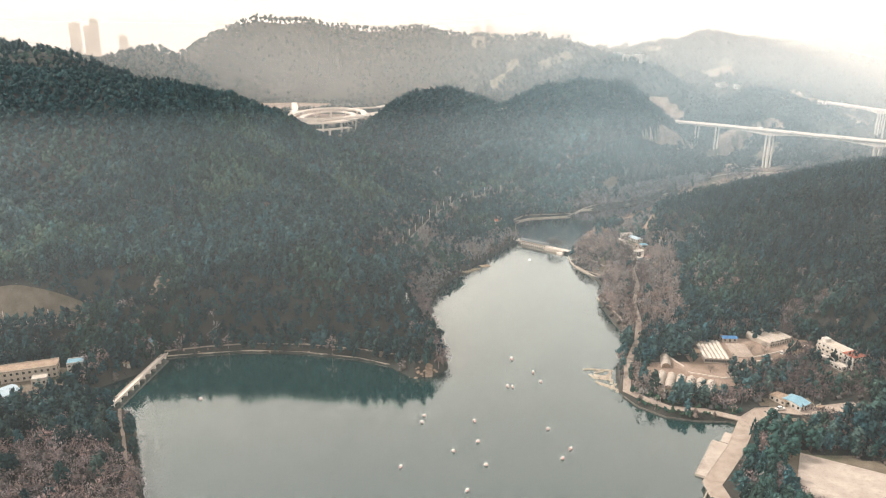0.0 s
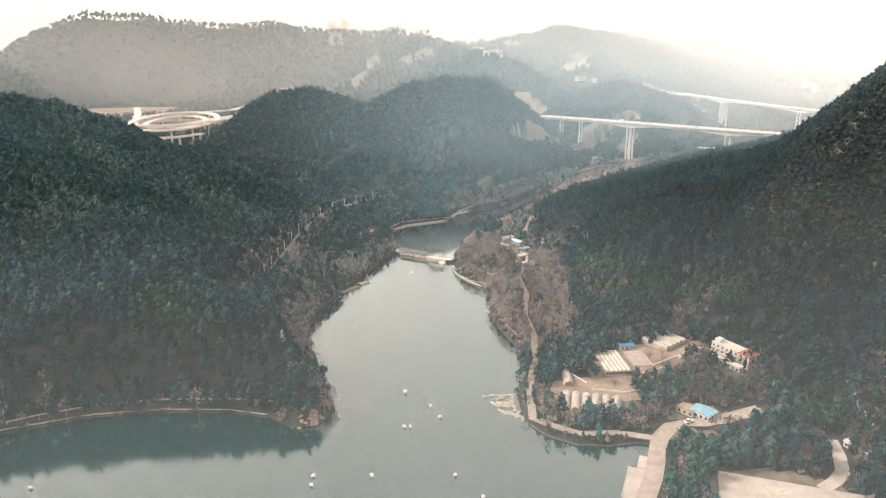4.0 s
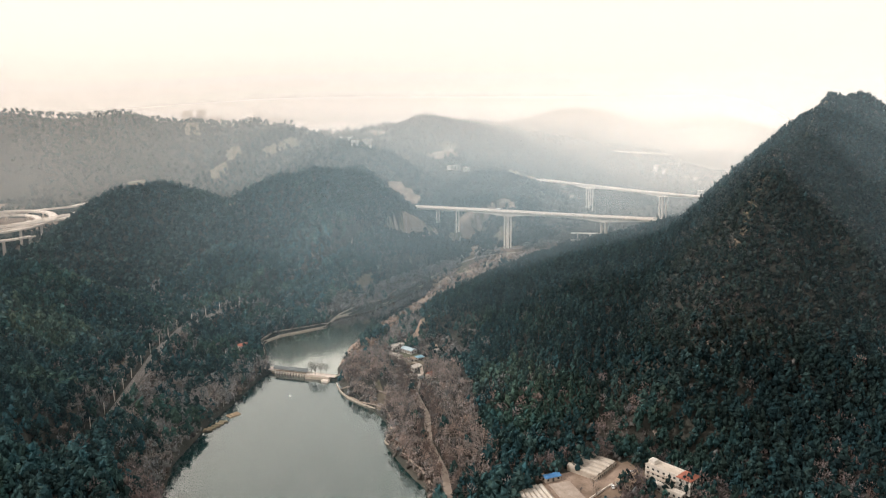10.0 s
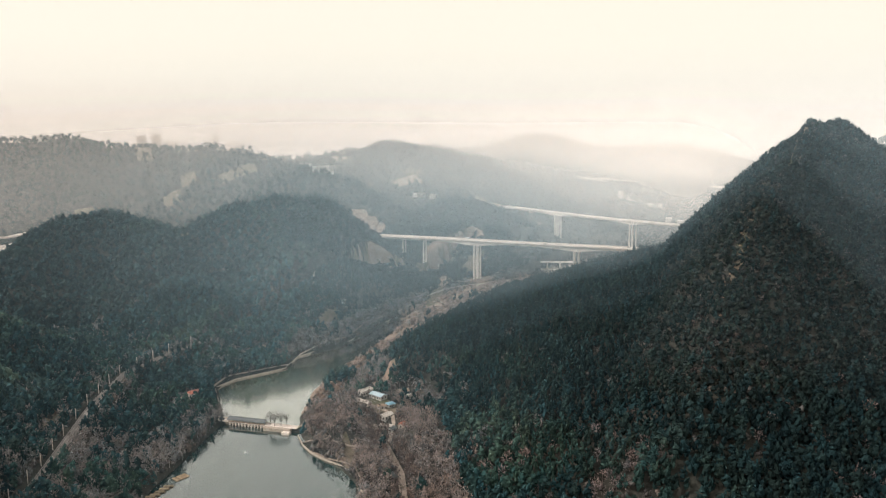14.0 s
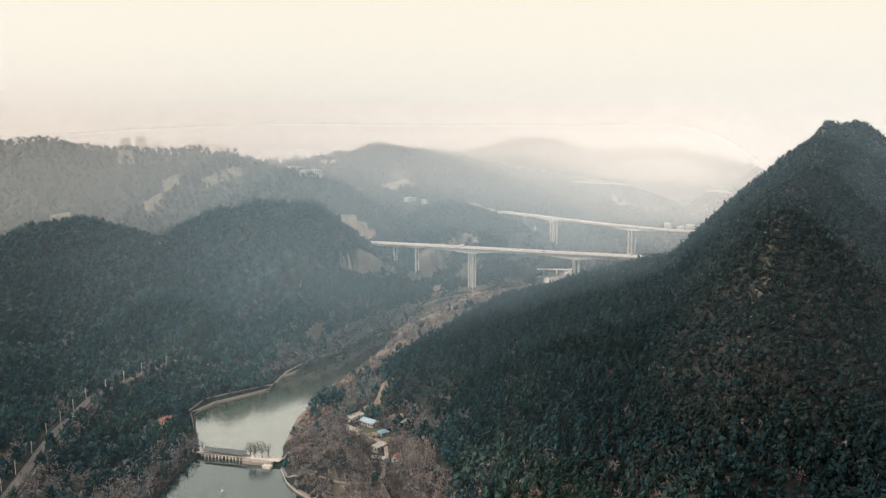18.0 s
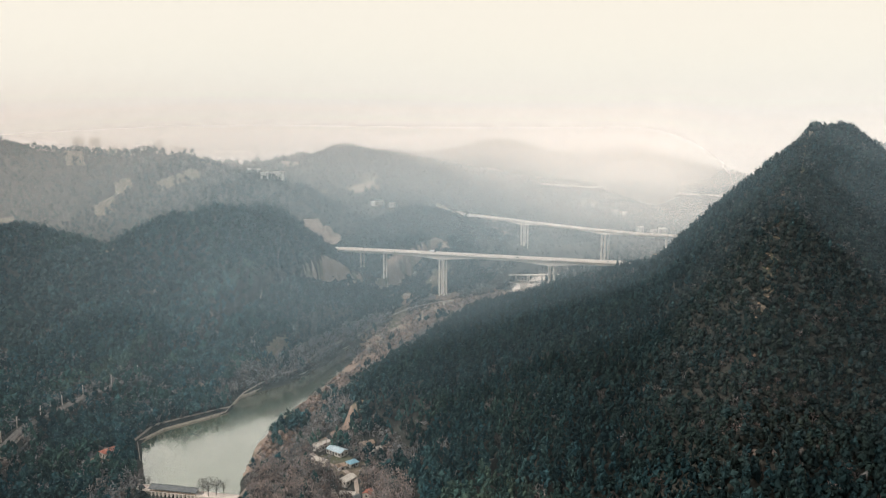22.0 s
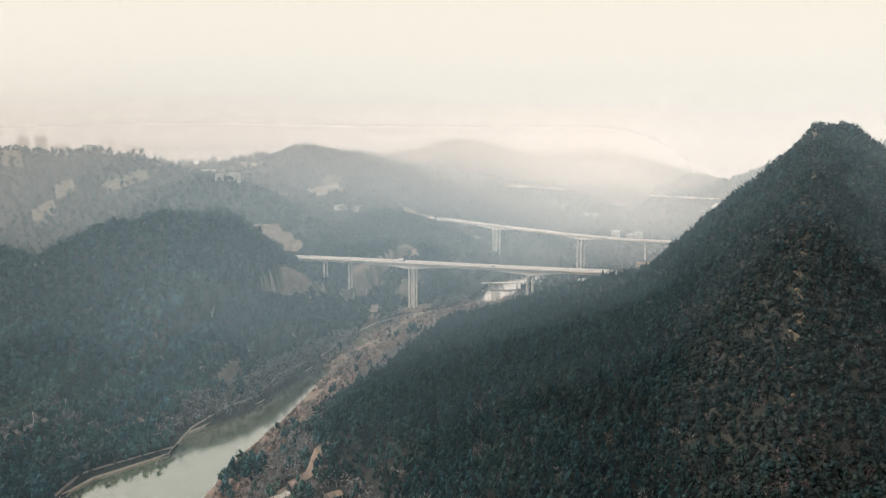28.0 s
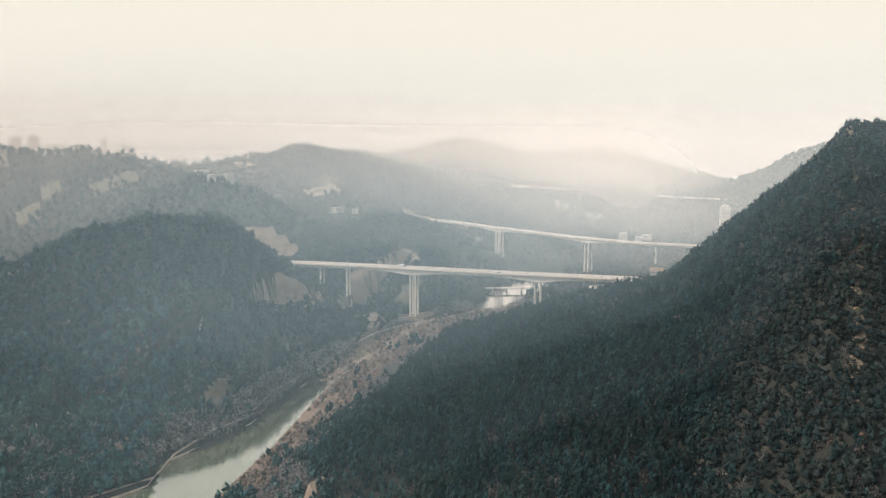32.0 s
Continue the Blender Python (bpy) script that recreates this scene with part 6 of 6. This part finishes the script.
for i in range(14):
    a = i * 6.283 / 14
    part("pier", boxed(72 * math.cos(a) - 1.5, 72 * math.cos(a) + 1.5, 150 * math.sin(a) - 1.5, 150 * math.sin(a) + 1.5, 20, 60.6), M_CONC, junction)
for x, y in ((-20, -172), (10, -178), (30, -160), (60, -140)):
    part("pier", boxed(x - 1.8, x + 1.8, y - 1.8, y + 1.8, 10, 54), M_CONC, junction)


# ---- distant buildings ----
def tower_block(x, y, z0, turn, W, D, H, storeys, cols, label, wall):
    root = thing("tower_block", pose(x, y, z0, 0, 0, turn), label, "tower block", "distant buildings")
    body = part("wall", boxed(-W / 2, W / 2, -D / 2, D / 2, -30, H, bevel=0.3), wall, root)
    part("roof", boxed(-W / 2 + 1, W / 2 - 1, -D / 2 + 1, D / 2 - 1, H, H + 0.8), M_CONC, root)
    part("lift_house", boxed(-W * 0.2, W * 0.2, -D * 0.2, D * 0.2, H + 0.8, H + 4.2, bevel=0.2), wall, root)
    fh = H / storeys
    pane = boxed(-0.75, 0.75, -0.06, 0.02, 0.8, fh * 0.72)
    first = part("window", pane, M_PANE, root)
    k = 0
    for s in range(storeys):
        for c in range(cols):
            cx0 = -W / 2 + (c + 0.5) * W / cols
            if k == 0:
                w = first
            else:
                w = new("window", first.data)
                w.parent = root
            w.matrix_local = pose(cx0, -D / 2, s * fh)
            k += 1
    for s in range(storeys):
        part("balcony_band", boxed(-W / 2 - 0.1, -W / 2 + W * 0.22, -D / 2 - 0.9, -D / 2 + 0.1, s * fh, s * fh + 0.9), wall, root)
    return root


tower_block(1384, 1279, 24, 42, 30, 18, 82, 26, 9, "tall pale apartment tower in the haze beyond the mountain", M_WHITE)
for x, y, z0, W, D, H, st in ((398, 1563, 140, 34, 14, 11, 3), (425, 1580, 140, 16, 12, 16, 5), (439, 1655, 158, 30, 12, 9, 3), (437, 1811, 172, 40, 14, 9, 3), (509, 1312, 128, 22, 9, 6, 2), (540, 1318, 124, 16, 8, 6, 2),
                              (1316, 1729, 50, 20, 12, 18, 6), (1333, 1714, 46, 26, 10, 12, 4), (1375, 1674, 42, 34, 12, 10, 3), (1395, 1654, 46, 22, 12, 14, 4), (1355, 1694, 40, 30, 10, 9, 3),
                              (1011, 1218, 66, 22, 12, 10, 3), (1040, 1190, 66, 30, 12, 8, 2), (985, 1160, 68, 18, 10, 9, 3), (230, 1930, 222, 34, 12, 8, 2), (-120, 2120, 236, 26, 12, 8, 2)):
    house(x, y, 30 + (x * 7 + y) % 25, W, D, H, "pale low building far off on the hazy hillside", M_WHITE, M_SHEET, "flat", storeys=st, every=4.5, category="building", z=max(z0, ground_at(x, y)), group="distant buildings")
for x, y, z0, W, H in ((-1630, 3210, 150, 42, 120), (-1559, 3245, 150, 30, 140), (-1600, 3260, 150, 26, 110), (-1460, 3300, 150, 34, 70), (178, 4053, 200, 46, 90), (249, 4050, 200, 46, 96), (535, 4026, 200, 30, 90), (330, 4080, 200, 60, 60), (640, 4050, 200, 70, 60)):
    tower_block(x, y, z0, 10, W, 22, H, max(6, int(H / 6)), 6, "faint city tower on the misty skyline", M_CREAM)

# ---- rocks, pole and scars ----
def boulders(name, spots_, label, material):
    """Irregular stones joined into one scatter."""
    ico = bmesh.new()
    bmesh.ops.create_icosphere(ico, subdivisions=1, radius=1)
    base = np.array([v.co[:] for v in ico.verts])
    tri = np.array([[v.index for v in f.verts] for f in ico.faces])
    ico.free()
    V, F = [], []
    for i, (x, y, q) in enumerate(spots_):
        r = np.random.default_rng(i + 9)
        v = base * r.uniform(0.7, 1.25, (len(base), 1)) * (q, q * r.uniform(0.6, 1.1), q * r.uniform(0.45, 0.8))
        F.append(tri + len(base) * i)
        V.append(v + (x, y, ground_at(x, y) + 0.1 * q))
    return tagged(new(name, mesh_of(name, np.concatenate(V), np.concatenate(F), material)), label, "rocks", kind="stuff")


rk = random.Random(3)
river = [(rk.uniform(0, 1), rk.gauss(0, 9)) for _ in range(170)]
boulders("river_rocks", [(322 + u * 190 + w * 0.6, 930 + u * 130 - w * 0.7, rk.uniform(0.6, 2.4)) for u, w in river], "pale boulders strewn along the dry river bed", M_STONE)
tipr = [(-24 + 30 * rk.random(), 396 + rk.uniform(-4, 4), rk.uniform(0.5, 1.6)) for _ in range(60)]
boulders("shore_rocks", tipr + [(-190 + 160 * rk.random(), 428 + rk.uniform(-3, 2), rk.uniform(0.3, 0.9)) for _ in range(70)], "reddish rocks at the foot of the promontory", M_ROCK)
scar = []
for a, b in zip(PEAK[0][4:10], PEAK[0][5:11]):
    for _ in range(34):
        u = rk.random()
        scar.append((a[0] + (b[0] - a[0]) * u + rk.gauss(0, 6), a[1] + (b[1] - a[1]) * u + rk.gauss(0, 6), rk.uniform(0.4, 1.3)))
boulders("ridge_rocks", scar, "grey-brown limestone outcrops along the mountain's crest", M_ROCK)
boulders("cliff_rocks", [(-197 + rk.gauss(0, 5), 452 + rk.gauss(0, 9), rk.uniform(0.6, 1.6)) for _ in range(26)], "pale quarried rock face in the woods", M_STONE)

aerial = placed("antenna_mast", -24, 436, 0, "white antenna mast with drooping arms above the trees", "mast")
part("pole", boxed(-0.14, 0.14, -0.14, 0.14, -1, 14, bevel=0.04), M_HULL, aerial)
for t in range(6):
    for k in range(6):
        arm = part("arm", boxed(0.1, 2.2 - t * 0.28, -0.05, 0.05, -0.05, 0.05), M_HULL, aerial)
        arm.matrix_local = pose(0, 0, 8.2 + t * 1.15, 0, 18, k * 60 + t * 25)

# ---- trees that stand apart ----
for x, y, q in ((163, 322, 0.95), (149, 295, 0.9), (159, 310, 1.0), (144, 286, 0.95), (149, 282, 1.05), (156, 284, 0.9), (163, 288, 0.85), (212, 308, 0.7), (216, 304, 0.75), (220, 301, 0.75), (224, 299, 0.7), (208, 309, 0.7), (157, 305, 0.8), (229, 304, 0.7)):
    plant("cypress", x, y, q * 1.3)
for x, y, q in ((171, 328, 0.8), (176, 326, 0.85), (183, 328, 0.9), (181, 316, 1.1), (187, 320, 1.1), (188, 311, 1.0), (176, 306, 1.0), (168, 300, 0.8), (196, 318, 0.8), (203, 322, 0.75), (170, 312, 0.7),
                (140, 362, 0.7), (146, 360, 0.75), (152, 362, 0.7), (158, 363, 0.75), (164, 366, 0.7), (170, 362, 0.8), (177, 366, 0.9), (182, 368, 0.9), (187, 372, 0.8), (176, 374, 0.75), (131, 366, 0.6), (113, 372, 0.6), (168, 372, 0.6),
                (116, 388, 0.6), (118, 396, 0.65), (121, 404, 0.6), (126, 414, 0.65), (127, 398, 0.7), (132, 408, 0.7), (135, 420, 0.7), (134, 430, 0.7), (137, 438, 0.7), (122, 386, 0.6),
                (218, 404, 0.7), (223, 400, 0.75), (229, 402, 0.8), (236, 404, 0.9), (241, 398, 0.8), (228, 394, 0.7), (208, 392, 0.6), (164, 448, 0.8), (172, 455, 0.8), (158, 440, 0.8), (136, 505, 0.55), (141, 509, 0.5), (148, 690, 0.8), (154, 684, 0.75), (160, 690, 0.85), (152, 696, 0.8), (158, 676, 0.7), (166, 668, 0.75), (172, 676, 0.7), (146, 640, 0.6), (154, 628, 0.6), (200, 690, 0.75), (206, 672, 0.7), (196, 634, 0.65), (152, 300, 1.0), (166, 306, 1.1), (172, 318, 1.1), (160, 296, 1.0), (178, 334, 0.9), (160, 640, 0.7), (152, 655, 0.6), (167, 682, 0.8), (160, 700, 0.7), (204, 648, 0.8), (208, 640, 0.7)):
    plant("evergreen", x, y, q * (1.2 if y < 335 else 0.82))
for x, y, q in ((205, 424, 0.6), (211, 418, 0.65), (197, 408, 0.5), (216, 428, 0.6), (207, 410, 0.5), (168, 396, 0.5), (180, 396, 0.45), (142, 530, 0.6), (148, 545, 0.7), (150, 560, 0.7), (146, 575, 0.7), (148, 590, 0.7), (155, 605, 0.8), (146, 615, 0.7), (136, 640, 0.7),
                (150, 630, 0.8), (160, 620, 0.8), (158, 590, 0.8), (156, 575, 0.8), (158, 560, 0.8), (156, 535, 0.8), (152, 510, 0.7), (142, 660, 0.8), (150, 670, 0.8), (140, 680, 0.7), (170, 650, 0.9), (172, 630, 0.9), (166, 615, 0.9), (175, 690, 0.8), (182, 700, 0.8), (203, 700, 0.8), (210, 690, 0.8),
                (82, 716, 0.7), (78, 722, 0.7), (72, 726, 0.8), (68, 716, 0.7), (80, 728, 0.6), (90, 822, 0.8), (104, 826, 0.9), (116, 832, 0.9), (128, 830, 0.9), (142, 836, 0.9), (154, 846, 0.9), (250, 437, 0.7), (232, 448, 0.7), (246, 450, 0.9), (122, 376, 0.5), (130, 372, 0.5)):
    plant("leafless", x, y, q)
for k, sources in KINDS.items():
    for src in sources:
        if src.name not in used:
            for ob in (*src.children, src):
                bpy.data.objects.remove(ob)
